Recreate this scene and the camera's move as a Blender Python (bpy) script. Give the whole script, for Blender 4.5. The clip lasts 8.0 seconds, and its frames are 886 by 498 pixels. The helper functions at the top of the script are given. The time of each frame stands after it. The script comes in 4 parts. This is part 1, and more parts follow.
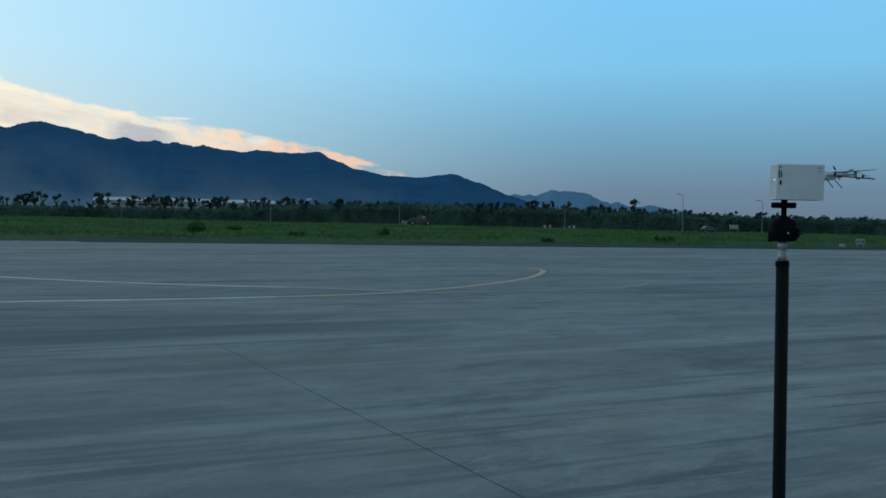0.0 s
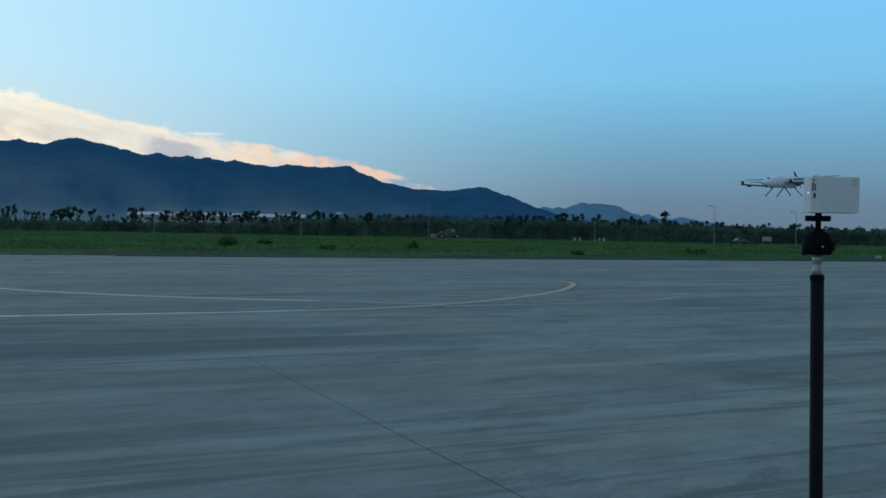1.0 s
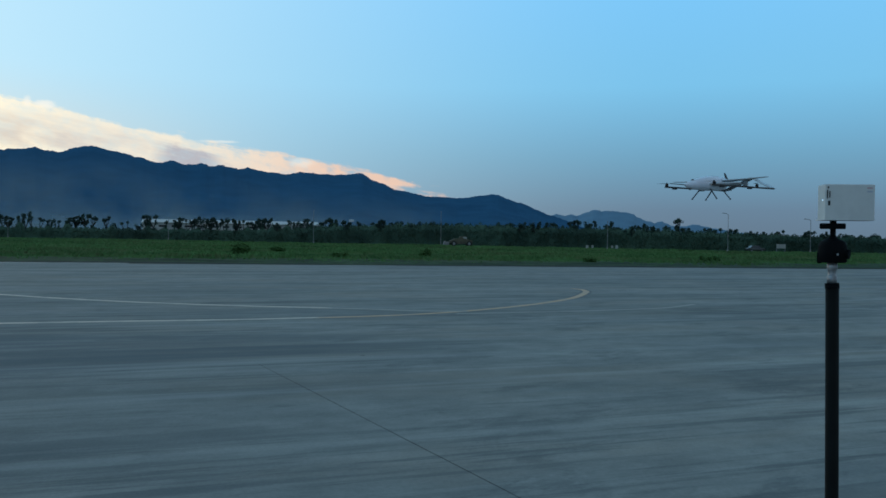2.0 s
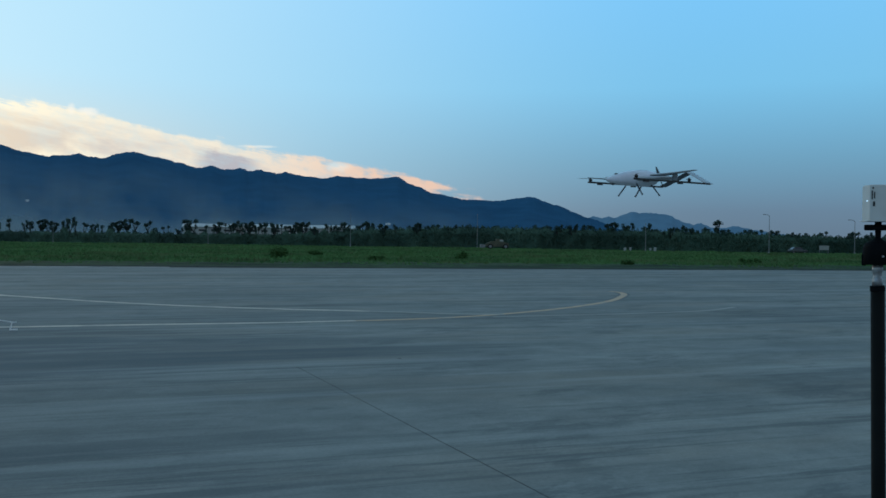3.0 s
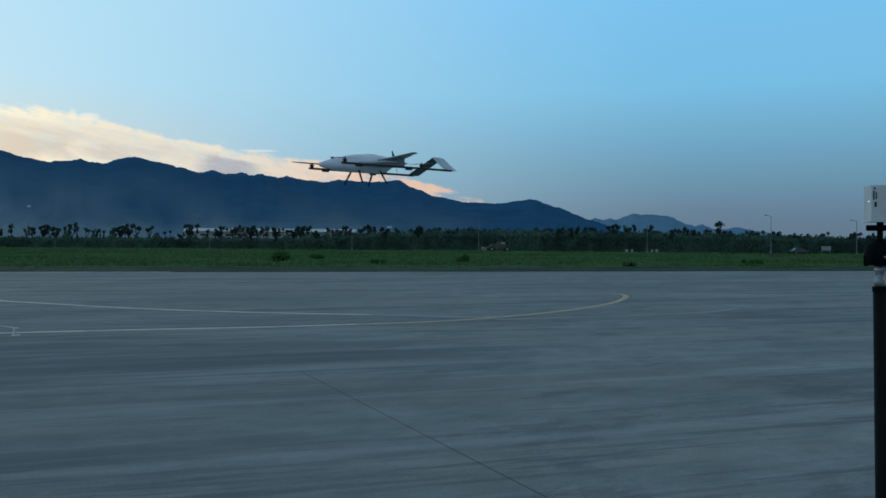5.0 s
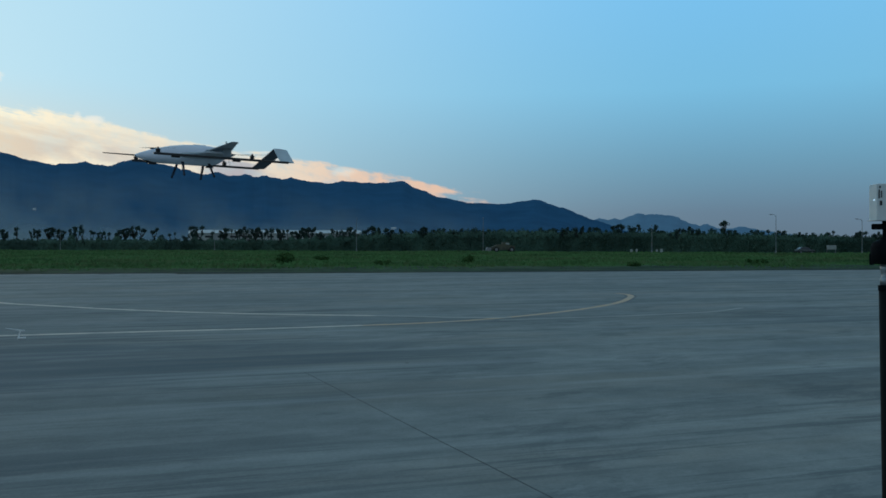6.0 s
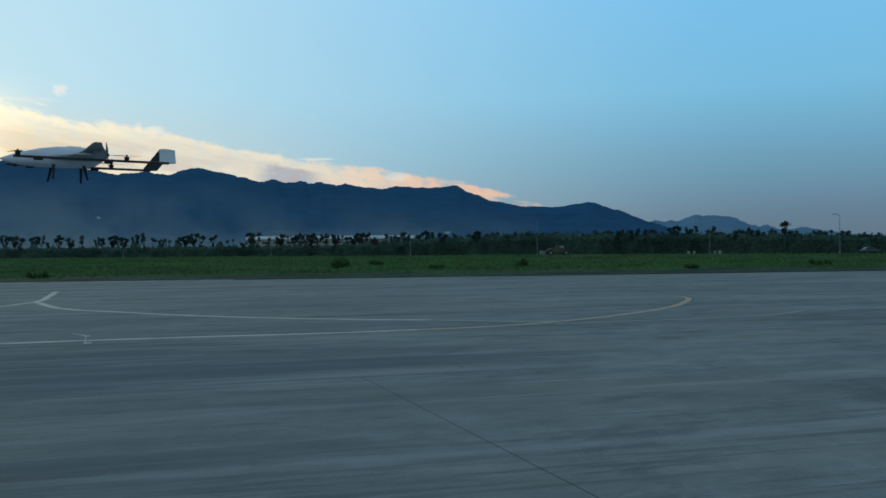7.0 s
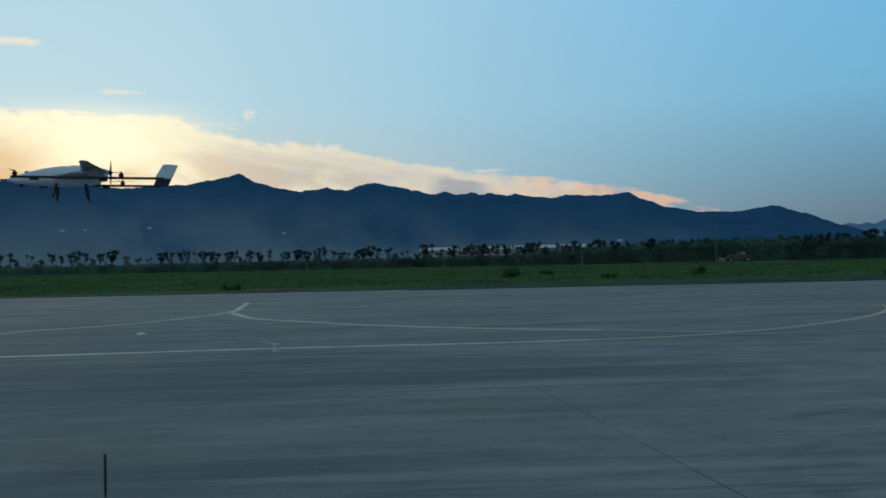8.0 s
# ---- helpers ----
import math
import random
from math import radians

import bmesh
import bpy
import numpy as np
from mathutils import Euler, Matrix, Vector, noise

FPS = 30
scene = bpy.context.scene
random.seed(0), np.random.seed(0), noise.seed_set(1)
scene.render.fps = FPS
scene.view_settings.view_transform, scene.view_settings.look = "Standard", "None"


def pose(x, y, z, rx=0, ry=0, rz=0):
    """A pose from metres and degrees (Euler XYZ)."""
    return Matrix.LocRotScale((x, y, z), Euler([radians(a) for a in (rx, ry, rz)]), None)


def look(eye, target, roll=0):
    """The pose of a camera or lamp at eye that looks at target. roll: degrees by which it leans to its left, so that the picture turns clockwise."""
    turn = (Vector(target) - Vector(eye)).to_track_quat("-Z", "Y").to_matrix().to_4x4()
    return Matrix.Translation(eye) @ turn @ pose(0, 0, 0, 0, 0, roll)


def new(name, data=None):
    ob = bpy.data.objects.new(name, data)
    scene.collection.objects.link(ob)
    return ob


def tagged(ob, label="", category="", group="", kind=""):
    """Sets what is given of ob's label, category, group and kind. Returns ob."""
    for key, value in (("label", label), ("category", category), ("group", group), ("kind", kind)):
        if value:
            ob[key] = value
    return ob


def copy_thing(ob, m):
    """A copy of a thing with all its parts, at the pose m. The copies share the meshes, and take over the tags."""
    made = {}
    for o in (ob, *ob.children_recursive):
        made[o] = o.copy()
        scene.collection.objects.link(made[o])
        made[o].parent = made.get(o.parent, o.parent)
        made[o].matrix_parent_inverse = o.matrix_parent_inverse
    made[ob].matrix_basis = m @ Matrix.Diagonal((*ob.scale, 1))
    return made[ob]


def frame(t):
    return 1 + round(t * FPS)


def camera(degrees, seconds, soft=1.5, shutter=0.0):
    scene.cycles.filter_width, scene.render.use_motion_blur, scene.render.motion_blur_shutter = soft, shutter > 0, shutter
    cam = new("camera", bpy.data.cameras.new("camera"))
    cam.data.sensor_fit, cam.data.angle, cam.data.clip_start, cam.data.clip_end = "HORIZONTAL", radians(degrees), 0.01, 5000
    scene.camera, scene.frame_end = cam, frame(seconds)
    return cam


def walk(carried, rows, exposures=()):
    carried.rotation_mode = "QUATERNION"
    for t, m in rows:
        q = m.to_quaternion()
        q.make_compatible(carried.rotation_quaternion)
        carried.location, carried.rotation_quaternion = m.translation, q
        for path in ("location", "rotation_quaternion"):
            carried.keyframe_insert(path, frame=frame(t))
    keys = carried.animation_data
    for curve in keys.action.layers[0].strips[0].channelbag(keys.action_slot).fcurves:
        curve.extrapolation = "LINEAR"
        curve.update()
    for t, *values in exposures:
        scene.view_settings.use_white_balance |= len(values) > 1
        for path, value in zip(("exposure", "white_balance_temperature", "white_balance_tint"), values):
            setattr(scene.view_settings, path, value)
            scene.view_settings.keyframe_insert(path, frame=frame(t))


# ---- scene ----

EYE = (0.0, 0.0, 1.6)
CAMERA_ROWS = [
    (0.0, -5.783, -2.080, 1.125), (0.2, -5.80, -1.90, 1.08), (0.5, -5.267, -1.608, 1.012), (0.8, -4.21, -1.45, 0.94), (1.0, -3.760, -1.217, 0.885), (1.2, -3.75, -1.165, 0.90),
    (2.3, -2.00, -0.640, 0.85), (2.5, -1.239, -0.677, 0.806), (3.0, -0.415, -0.553, 0.636), (3.5, -0.395, -0.444, 0.596),
    (4.0, -0.325, -0.323, 0.604), (4.5, -0.451, -0.380, 0.435), (5.8, -0.04, -0.29, 0.0), (6.0, 0.0, -0.300, 0.0),
    (6.5, 0.654, -0.247, -0.195), (6.8, 1.708, -0.12, -0.42), (7.0, 3.677, 0.0, -0.579),
    (7.3, 6.147, -0.16, -0.88), (7.5, 8.642, 0.306, -1.074), (7.7, 10.714, 0.553, -1.21), (7.8, 12.02, 0.304, -1.28), (8.0, 15.333, 0.862, -1.414),
]


SWAY = [(0.0, -0.0045), (0.5, -0.0015), (1.0, 0.0), (2.5, 0.0015), (3.5, 0.0028), (8.0, 0.0030)]  # the raised arm, in metres


def heading(t, yaw, pitch, roll):
    """Camera pose from yaw to the left of +y, pitch up and roll, in degrees."""
    eye = Vector(EYE) + Vector((0, 0, float(np.interp(t, [a for a, _ in SWAY], [b for _, b in SWAY]))))
    a, p = radians(yaw), radians(pitch)
    way = Vector((-math.sin(a) * math.cos(p), math.cos(a) * math.cos(p), math.sin(p)))
    return look(eye, eye + way, roll)


cam = camera(55.85, 8.0, soft=1.6, shutter=0.2)
walk(cam, [(t, heading(t, y, p, r)) for t, y, p, r in CAMERA_ROWS],
     [(0.0, 0.10, 6540, 8), (1.0, 0.08, 6420, 8), (3.5, 0.04, 6380, 8), (4.5, -0.04, 6420, 8), (6.0, -0.05, 6550, 7), (7.0, -0.08, 6600, 7), (7.5, -0.09, 6600, 7), (8.0, -0.27, 6620, 7)])

# ---- world and light ----
SUN_AZ, SUN_EL = 42.0, 6.0
rng = random.Random(7)
nrng = np.random.RandomState(7)


class Graph:
    """Short hand for node trees."""

    def __init__(self, tree):
        self.tree = tree

    def add(self, kind):
        return self.tree.nodes.new(kind)

    def join(self, out, socket):
        self.tree.links.new(out, socket)

    def put(self, socket, value):
        if isinstance(value, bpy.types.NodeSocket):
            self.join(value, socket)
        else:
            socket.default_value = value

    def math(self, op, a, b=0.0, c=0.0, clamp=False):
        node = self.add("ShaderNodeMath")
        node.operation, node.use_clamp = op, clamp
        for socket, value in zip(node.inputs, (a, b, c)):
            self.put(socket, value)
        return node.outputs[0]

    def smooth(self, x, low, high):
        node = self.add("ShaderNodeMapRange")
        node.interpolation_type = "SMOOTHSTEP"
        for socket, value in zip(node.inputs, (x, low, high, 0.0, 1.0)):
            self.put(socket, value)
        return node.outputs[0]

    def mix(self, factor, a, b, blend="MIX"):
        node = self.add("ShaderNodeMix")
        node.data_type, node.blend_type = "RGBA", blend
        self.put(node.inputs[0], factor)
        self.put(node.inputs[6], a)
        self.put(node.inputs[7], b)
        return node.outputs[2]

    def noise(self, vector, scale, detail=4.0, rough=0.55):
        node = self.add("ShaderNodeTexNoise")
        if vector is not None:
            self.join(vector, node.inputs["Vector"])
        node.inputs["Scale"].default_value = scale
        node.inputs["Detail"].default_value = detail
        node.inputs["Roughness"].default_value = rough
        return node.outputs["Fac"]

    def ramp(self, x, stops):
        node = self.add("ShaderNodeValToRGB")
        self.put(node.inputs[0], x)
        els = node.color_ramp.elements
        while len(els) < len(stops):
            els.new(0.5)
        for el, (at, col) in zip(els, stops):
            el.position, el.color = at, (*col, 1.0)
        return node.outputs[0]


def build_world():
    world = bpy.data.worlds.new("dusk_sky")
    scene.world = world
    world.use_nodes = True
    g = Graph(world.node_tree)
    world.node_tree.nodes.clear()
    sky = g.add("ShaderNodeTexSky")
    sky.sky_type, sky.sun_disc = "NISHITA", False
    sky.sun_elevation, sky.sun_rotation = radians(SUN_EL), radians(-SUN_AZ)
    sky.air_density, sky.dust_density, sky.ozone_density = 1.2, 1.5, 2.0
    xyz = g.add("ShaderNodeSeparateXYZ")
    g.join(g.add("ShaderNodeTexCoord").outputs["Generated"], xyz.inputs[0])
    az = g.math("MULTIPLY", g.math("ARCTAN2", g.math("MULTIPLY", xyz.outputs[0], -1.0), xyz.outputs[1]), 57.2958)
    el = g.math("MULTIPLY", g.math("ARCSINE", xyz.outputs[2]), 57.2958)
    # clear dusk air: grey-blue over the horizon, bright blue above, duller overhead
    clear = g.ramp(g.math("DIVIDE", el, 60.0, clamp=True), [
        (0.0, (0.136, 0.205, 0.285)), (0.035, (0.140, 0.238, 0.350)), (0.09, (0.162, 0.370, 0.550)), (0.17, (0.212, 0.570, 0.875)),
        (0.32, (0.225, 0.625, 1.060)), (0.55, (0.20, 0.43, 0.64)), (1.0, (0.195, 0.300, 0.385))])
    away = g.math("ABSOLUTE", g.math("SUBTRACT", az, SUN_AZ))
    glow = g.math("SUBTRACT", 1.0, g.smooth(away, 6.0, 62.0))
    pale = g.math("MULTIPLY", glow, g.math("SUBTRACT", 1.0, g.smooth(el, 24.0, 55.0)))
    col = g.mix(g.math("MULTIPLY", pale, 0.85), clear, (0.60, 0.89, 1.05, 1.0))
    # dusk on the far side
    back = g.smooth(away, 80.0, 140.0)
    col = g.mix(g.math("MULTIPLY", back, 0.75), col, (0.31, 0.37, 0.44, 1.0))
    # warm horizon under the sun
    warm = g.math("MULTIPLY", g.math("SUBTRACT", 1.0, g.smooth(away, 3.0, 36.0)), g.math("SUBTRACT", 1.0, g.smooth(el, 3.0, 11.0)))
    col = g.mix(g.math("MULTIPLY", warm, 0.85), col, (0.86, 0.66, 0.42, 1.0))
    # long sunset cloud bank that climbs towards the sun, with torn streaks
    lift = g.math("SUBTRACT", el, g.math("MULTIPLY", g.math("MINIMUM", az, 33.5), 0.172))

    def strata(long, high, shift, scale, detail, rough):
        flat = g.add("ShaderNodeCombineXYZ")
        g.join(g.math("DIVIDE", az, long), flat.inputs[0])
        g.join(g.math("DIVIDE", lift, high), flat.inputs[1])
        flat.inputs[2].default_value = shift
        return g.noise(flat.outputs[0], scale, detail, rough)

    wisps = strata(10.0, 1.3, 4.2, 1.0, 7.0, 0.58)
    billow = strata(7.0, 2.4, 9.7, 1.0, 5.0, 0.55)
    tuft = strata(1.3, 0.8, 1.9, 1.0, 7.0, 0.62)
    top = g.math("ADD", 3.98, g.math("MULTIPLY", g.math("SUBTRACT", wisps, 0.5), 3.6))
    top = g.math("ADD", top, g.math("MULTIPLY", g.math("SUBTRACT", tuft, 0.5), 1.0))
    inside = g.math("SUBTRACT", top, lift)
    bank = g.smooth(inside, -0.06, 0.42)
    bank = g.math("MULTIPLY", bank, g.math("SUBTRACT", 1.0, g.smooth(away, 46.0, 58.0)))
    bank = g.math("MULTIPLY", bank, g.smooth(az, -8.0, 1.0))
    bank = g.math("MULTIPLY", bank, g.math("ADD", 0.55, g.math("MULTIPLY", g.smooth(tuft, 0.30, 0.62), 0.45)))
    depth = g.smooth(inside, 0.5, 2.2)
    shade = g.math("MULTIPLY", depth, g.smooth(billow, 0.38, 0.60))
    near_sun = g.math("SUBTRACT", 1.0, g.smooth(away, 2.0, 26.0))
    lit = g.mix(near_sun, (0.97, 0.87, 0.72, 1.0), (1.26, 1.15, 0.84, 1.0))
    lit = g.mix(g.smooth(az, 16.0, 2.0), lit, (0.92, 0.62, 0.48, 1.0))
    dark = g.mix(near_sun, (0.40, 0.40, 0.50, 1.0), (0.80, 0.58, 0.36, 1.0))
    mauve = g.math("MULTIPLY", g.smooth(inside, 0.65, 1.25), g.math("SUBTRACT", 1.0, g.smooth(g.math("ABSOLUTE", g.math("SUBTRACT", az, 14.1)), 0.9, 2.9)))
    shade = g.math("MAXIMUM", g.math("MULTIPLY", shade, 0.78), mauve)
    cloud = g.mix(g.math("MULTIPLY", shade, 0.85), lit, dark)
    col = g.mix(g.math("MULTIPLY", bank, 0.95), col, cloud)
    # low sun behind thin cloud
    core = g.math("MULTIPLY", g.math("SUBTRACT", 1.0, g.smooth(g.math("ABSOLUTE", g.math("SUBTRACT", az, 37.0)), 0.0, 9.0)),
                  g.math("SUBTRACT", 1.0, g.smooth(g.math("ABSOLUTE", g.math("SUBTRACT", el, 8.3)), 0.0, 3.0)))
    col = g.mix(g.math("MULTIPLY", core, 0.8), col, (1.40, 1.32, 0.98, 1.0))
    # dusky orange cloud beyond it
    rust = g.math("MULTIPLY", g.smooth(az, 38.0, 44.0), g.math("SUBTRACT", 1.0, g.smooth(el, 6.5, 9.5)))
    col = g.mix(g.math("MULTIPLY", rust, 0.6), col, (0.66, 0.42, 0.22, 1.0))
    # small torn puffs
    for paz, pel, wide, high, strong in ((28.25, 10.05, 0.55, 0.42, 1.0), (22.6, 7.85, 0.75, 0.26, 0.75), (23.6, 7.95, 0.25, 0.35, 0.7), (36.2, 11.25, 1.5, 0.20, 0.9), (42.3, 13.9, 2.0, 0.30, 1.0), (12.1, 6.15, 1.2, 0.10, 0.5), (29.6, 9.4, 1.6, 0.18, 0.35), (6.6, 4.95, 1.0, 0.40, 0.45)):
        dx = g.math("DIVIDE", g.math("SUBTRACT", az, paz), wide)
        dy = g.math("DIVIDE", g.math("SUBTRACT", el, pel), high)
        r = g.math("ADD", g.math("MULTIPLY", dx, dx), g.math("MULTIPLY", dy, dy))
        r = g.math("ADD", r, g.math("MULTIPLY", g.math("SUBTRACT", tuft, 0.5), 3.6))
        puff = g.math("SUBTRACT", 1.0, g.smooth(r, -0.4, 1.3))
        col = g.mix(g.math("MULTIPLY", puff, strong), col, (1.02, 0.97, 0.88, 1.0))
    below = g.smooth(el, -1.0, -0.1)
    col = g.mix(below, (0.05, 0.07, 0.07, 1.0), col)
    sky_dim = g.mix(1.0, sky.outputs[0], (0.06, 0.06, 0.06, 1.0), "MULTIPLY")
    col = g.mix(0.12, col, sky_dim)
    shader = g.add("ShaderNodeBackground")
    g.join(col, shader.inputs[0])
    shader.inputs[1].default_value = 1.0
    g.join(shader.outputs[0], g.add("ShaderNodeOutputWorld").inputs[0])


build_world()
sun_data = bpy.data.lights.new("low_sun", "SUN")
sun_data.energy, sun_data.angle, sun_data.color = 0.22, radians(12.0), (1.0, 0.80, 0.58)
sun = new("low_sun", sun_data)
sun.matrix_world = look((0, 0, 0), (math.sin(radians(SUN_AZ)) * 10, -math.cos(radians(SUN_AZ)) * 10, -10 * math.tan(radians(SUN_EL))))


# ---- materials ----
def material(name, base, rough=0.6, metal=0.0, grain=0.0, grain_scale=8.0, stain=0.0, stain_scale=0.6, bump=0.0, bump_scale=40.0, random_tone=0.0, island_tone=0.0, spec=0.5, dry=0.0):
    """A surface with grain and stains at two scales, a fine relief, and a tone that differs from piece to piece."""
    m = bpy.data.materials.new(name)
    m.use_nodes = True
    g = Graph(m.node_tree)
    shader = m.node_tree.nodes["Principled BSDF"]
    shader.inputs["Roughness"].default_value = rough
    shader.inputs["Metallic"].default_value = metal
    shader.inputs["Specular IOR Level"].default_value = spec
    where = g.add("ShaderNodeTexCoord").outputs["Object"]
    col = g.mix(0.0, (*base, 1.0), (*base, 1.0))
    if grain:
        n = g.smooth(g.noise(where, grain_scale, 5.0), 0.3, 0.7)
        col = g.mix(n, col, g.mix(1.0, col, (1.0 - grain, 1.0 - grain, 1.0 - grain, 1.0), "MULTIPLY"))
    if stain:
        n = g.smooth(g.noise(where, stain_scale, 3.0), 0.42, 0.68)
        col = g.mix(n, col, g.mix(1.0, col, (1.0 - stain, 1.0 - stain, 1.0 - stain * 0.9, 1.0), "MULTIPLY"))
    if dry:
        pull = g.add("ShaderNodeMapping")
        pull.inputs["Scale"].default_value = (0.05, 0.16, 0.0)
        g.join(where, pull.inputs["Vector"])
        n = g.smooth(g.noise(pull.outputs[0], 1.0, 5.0, 0.6), 0.47, 0.64)
        col = g.mix(g.math("MULTIPLY", n, dry), col, (0.115, 0.120, 0.062, 1.0))
    if random_tone:
        tone = g.math("ADD", g.math("MULTIPLY", g.add("ShaderNodeObjectInfo").outputs["Random"], random_tone), 1.0 - random_tone / 2)
        col = g.mix(1.0, col, tone, "MULTIPLY")
    if island_tone:
        tone = g.math("ADD", g.math("MULTIPLY", g.add("ShaderNodeNewGeometry").outputs["Random Per Island"], island_tone), 1.0 - island_tone / 2)
        col = g.mix(1.0, col, tone, "MULTIPLY")
    g.join(col, shader.inputs["Base Color"])
    if bump:
        b = g.add("ShaderNodeBump")
        b.inputs["Strength"].default_value = bump
        b.inputs["Distance"].default_value = 0.01
        g.join(g.noise(where, bump_scale, 4.0), b.inputs["Height"])
        g.join(b.outputs[0], shader.inputs["Normal"])
    return m


STREAK = 18.0  # degrees: the way in which the apron was brushed and driven on


def concrete_material():
    m = bpy.data.materials.new("apron_concrete")
    m.use_nodes = True
    g = Graph(m.node_tree)
    shader = m.node_tree.nodes["Principled BSDF"]
    where = g.add("ShaderNodeTexCoord").outputs["Object"]

    def along(long, wide, shift, way=STREAK):
        turn = g.add("ShaderNodeMapping")
        turn.inputs["Rotation"].default_value = (0, 0, radians(-way))
        g.join(where, turn.inputs["Vector"])
        pull = g.add("ShaderNodeMapping")
        pull.inputs["Scale"].default_value = (1 / long, 1 / wide, 1.0)
        pull.inputs["Location"].default_value = (shift, shift * 1.7, 0)
        g.join(turn.outputs[0], pull.inputs["Vector"])
        return pull.outputs[0]

    def stain(base, mask, strength, colour):
        return g.mix(g.math("MULTIPLY", mask, strength), base, (*colour, 1.0))

    # soft clouding of the cast concrete, coarse and fine
    wide = g.noise(along(6.5, 2.6, 3.1), 1.0, 7.0, 0.62)
    base = g.ramp(wide, [(0.36, (0.182, 0.194, 0.186)), (0.5, (0.226, 0.238, 0.226)), (0.64, (0.266, 0.274, 0.256))])
    cloudy = g.noise(along(0.85, 0.5, 17.3), 1.0, 9.0, 0.74)
    base = g.mix(0.75, base, g.mix(1.0, base, g.ramp(cloudy, [(0.36, (0.72, 0.73, 0.74)), (0.62, (1.20, 1.20, 1.19))]), "MULTIPLY"))
    rusty = g.smooth(g.noise(along(5.0, 2.2, 119.2), 1.0, 6.0, 0.62), 0.46, 0.64)
    base = stain(base, rusty, 0.36, (0.262, 0.234, 0.192))
    # worn pale bands
    pale = g.smooth(g.noise(along(8.0, 1.0, 12.4), 1.0, 9.0, 0.70), 0.53, 0.66)
    base = stain(base, pale, 0.48, (0.330, 0.348, 0.328))
    scrape = g.smooth(g.noise(along(9.0, 0.34, 97.4), 1.0, 7.0, 0.64), 0.59, 0.66)
    base = stain(base, scrape, 0.30, (0.360, 0.378, 0.355))
    # damp blotches with torn edges, slantwise over the older streaks
    blot = g.smooth(g.noise(along(2.4, 1.15, 131.7, 33.0), 1.0, 10.0, 0.72), 0.54, 0.63)
    base = stain(base, blot, 0.54, (0.112, 0.122, 0.124))
    damp = g.smooth(g.noise(along(9.0, 2.0, 107.3), 1.0, 8.0, 0.68), 0.54, 0.62)
    base = stain(base, damp, 0.34, (0.122, 0.140, 0.146))
    # wheel and sweeper tracks, in bundles
    bundle = g.smooth(g.noise(along(14.0, 3.4, 61.7), 1.0, 5.0, 0.60), 0.42, 0.58)
    track = g.smooth(g.noise(along(9.0, 0.72, 83.9), 1.0, 9.0, 0.68), 0.53, 0.59)
    base = stain(base, g.math("MULTIPLY", track, bundle), 0.66, (0.098, 0.112, 0.116))
    thin = g.smooth(g.noise(along(7.0, 0.27, 171.3), 1.0, 9.0, 0.68), 0.54, 0.60)
    base = stain(base, g.math("MULTIPLY", thin, bundle), 0.50, (0.092, 0.106, 0.110))
    far_track = g.smooth(g.noise(along(26.0, 1.7, 43.7), 1.0, 7.0, 0.64), 0.55, 0.60)
    base = stain(base, far_track, 0.52, (0.112, 0.128, 0.132))
    swept = g.smooth(g.noise(along(22.0, 1.2, 73.2), 1.0, 7.0, 0.64), 0.58, 0.65)
    base = stain(base, swept, 0.36, (0.370, 0.388, 0.366))
    # an old wet lane with torn ends, and a broad darker margin round it
    turned = g.add("ShaderNodeMapping")
    turned.inputs["Rotation"].default_value = (0, 0, radians(-STREAK))
    g.join(where, turned.inputs["Vector"])
    lane = g.add("ShaderNodeSeparateXYZ")
    g.join(turned.outputs[0], lane.inputs[0])
    ragged = g.math("ADD", g.math("MULTIPLY", g.math("SUBTRACT", wide, 0.5), 3.0), g.math("MULTIPLY", g.math("SUBTRACT", g.noise(along(9.0, 0.9, 51.3), 1.0, 8.0, 0.68), 0.5), 4.2))
    across = g.math("ABSOLUTE", g.math("ADD", g.math("SUBTRACT", lane.outputs[1], 12.4), ragged))
    ends = g.math("SUBTRACT", 1.0, g.smooth(g.math("ADD", lane.outputs[0], g.math("MULTIPLY", ragged, 3.0)), 0.5, 7.0))
    wet = g.math("MULTIPLY", g.math("SUBTRACT", 1.0, g.smooth(across, 1.4, 2.1)), ends)
    torn = g.smooth(g.noise(along(8.0, 0.5, 203.3), 1.0, 9.0, 0.70), 0.40, 0.60)
    wet = g.math("MULTIPLY", wet, g.math("ADD", 0.22, g.math("MULTIPLY", torn, 0.78)))
    base = stain(base, wet, 0.70, (0.092, 0.118, 0.134))
    # margin: part damp, part the lens's dark left side painted into the concrete
    damp_and_vignette = g.math("MULTIPLY", g.math("SUBTRACT", 1.0, g.smooth(across, 2.0, 20.0)), g.math("SUBTRACT", 1.0, g.smooth(lane.outputs[0], -9.0, 7.0)))
    base = stain(base, damp_and_vignette, 0.50, (0.112, 0.140, 0.154))
    grit = g.noise(where, 30.0, 4.0, 0.7)
    base = g.mix(0.25, base, g.mix(1.0, base, g.ramp(grit, [(0.35, (0.7, 0.7, 0.7)), (0.65, (1.3, 1.3, 1.3))]), "MULTIPLY"))
    base = g.mix(1.0, base, (0.98, 1.0, 1.012, 1.0), "MULTIPLY")
    g.join(base, shader.inputs["Base Color"])
    gloss = g.math("SUBTRACT", 0.88, g.math("MULTIPLY", damp, 0.10))
    g.join(gloss, shader.inputs["Roughness"])
    shader.inputs["Specular IOR Level"].default_value = 0.15
    b = g.add("ShaderNodeBump")
    b.inputs["Strength"].default_value, b.inputs["Distance"].default_value = 0.35, 0.006
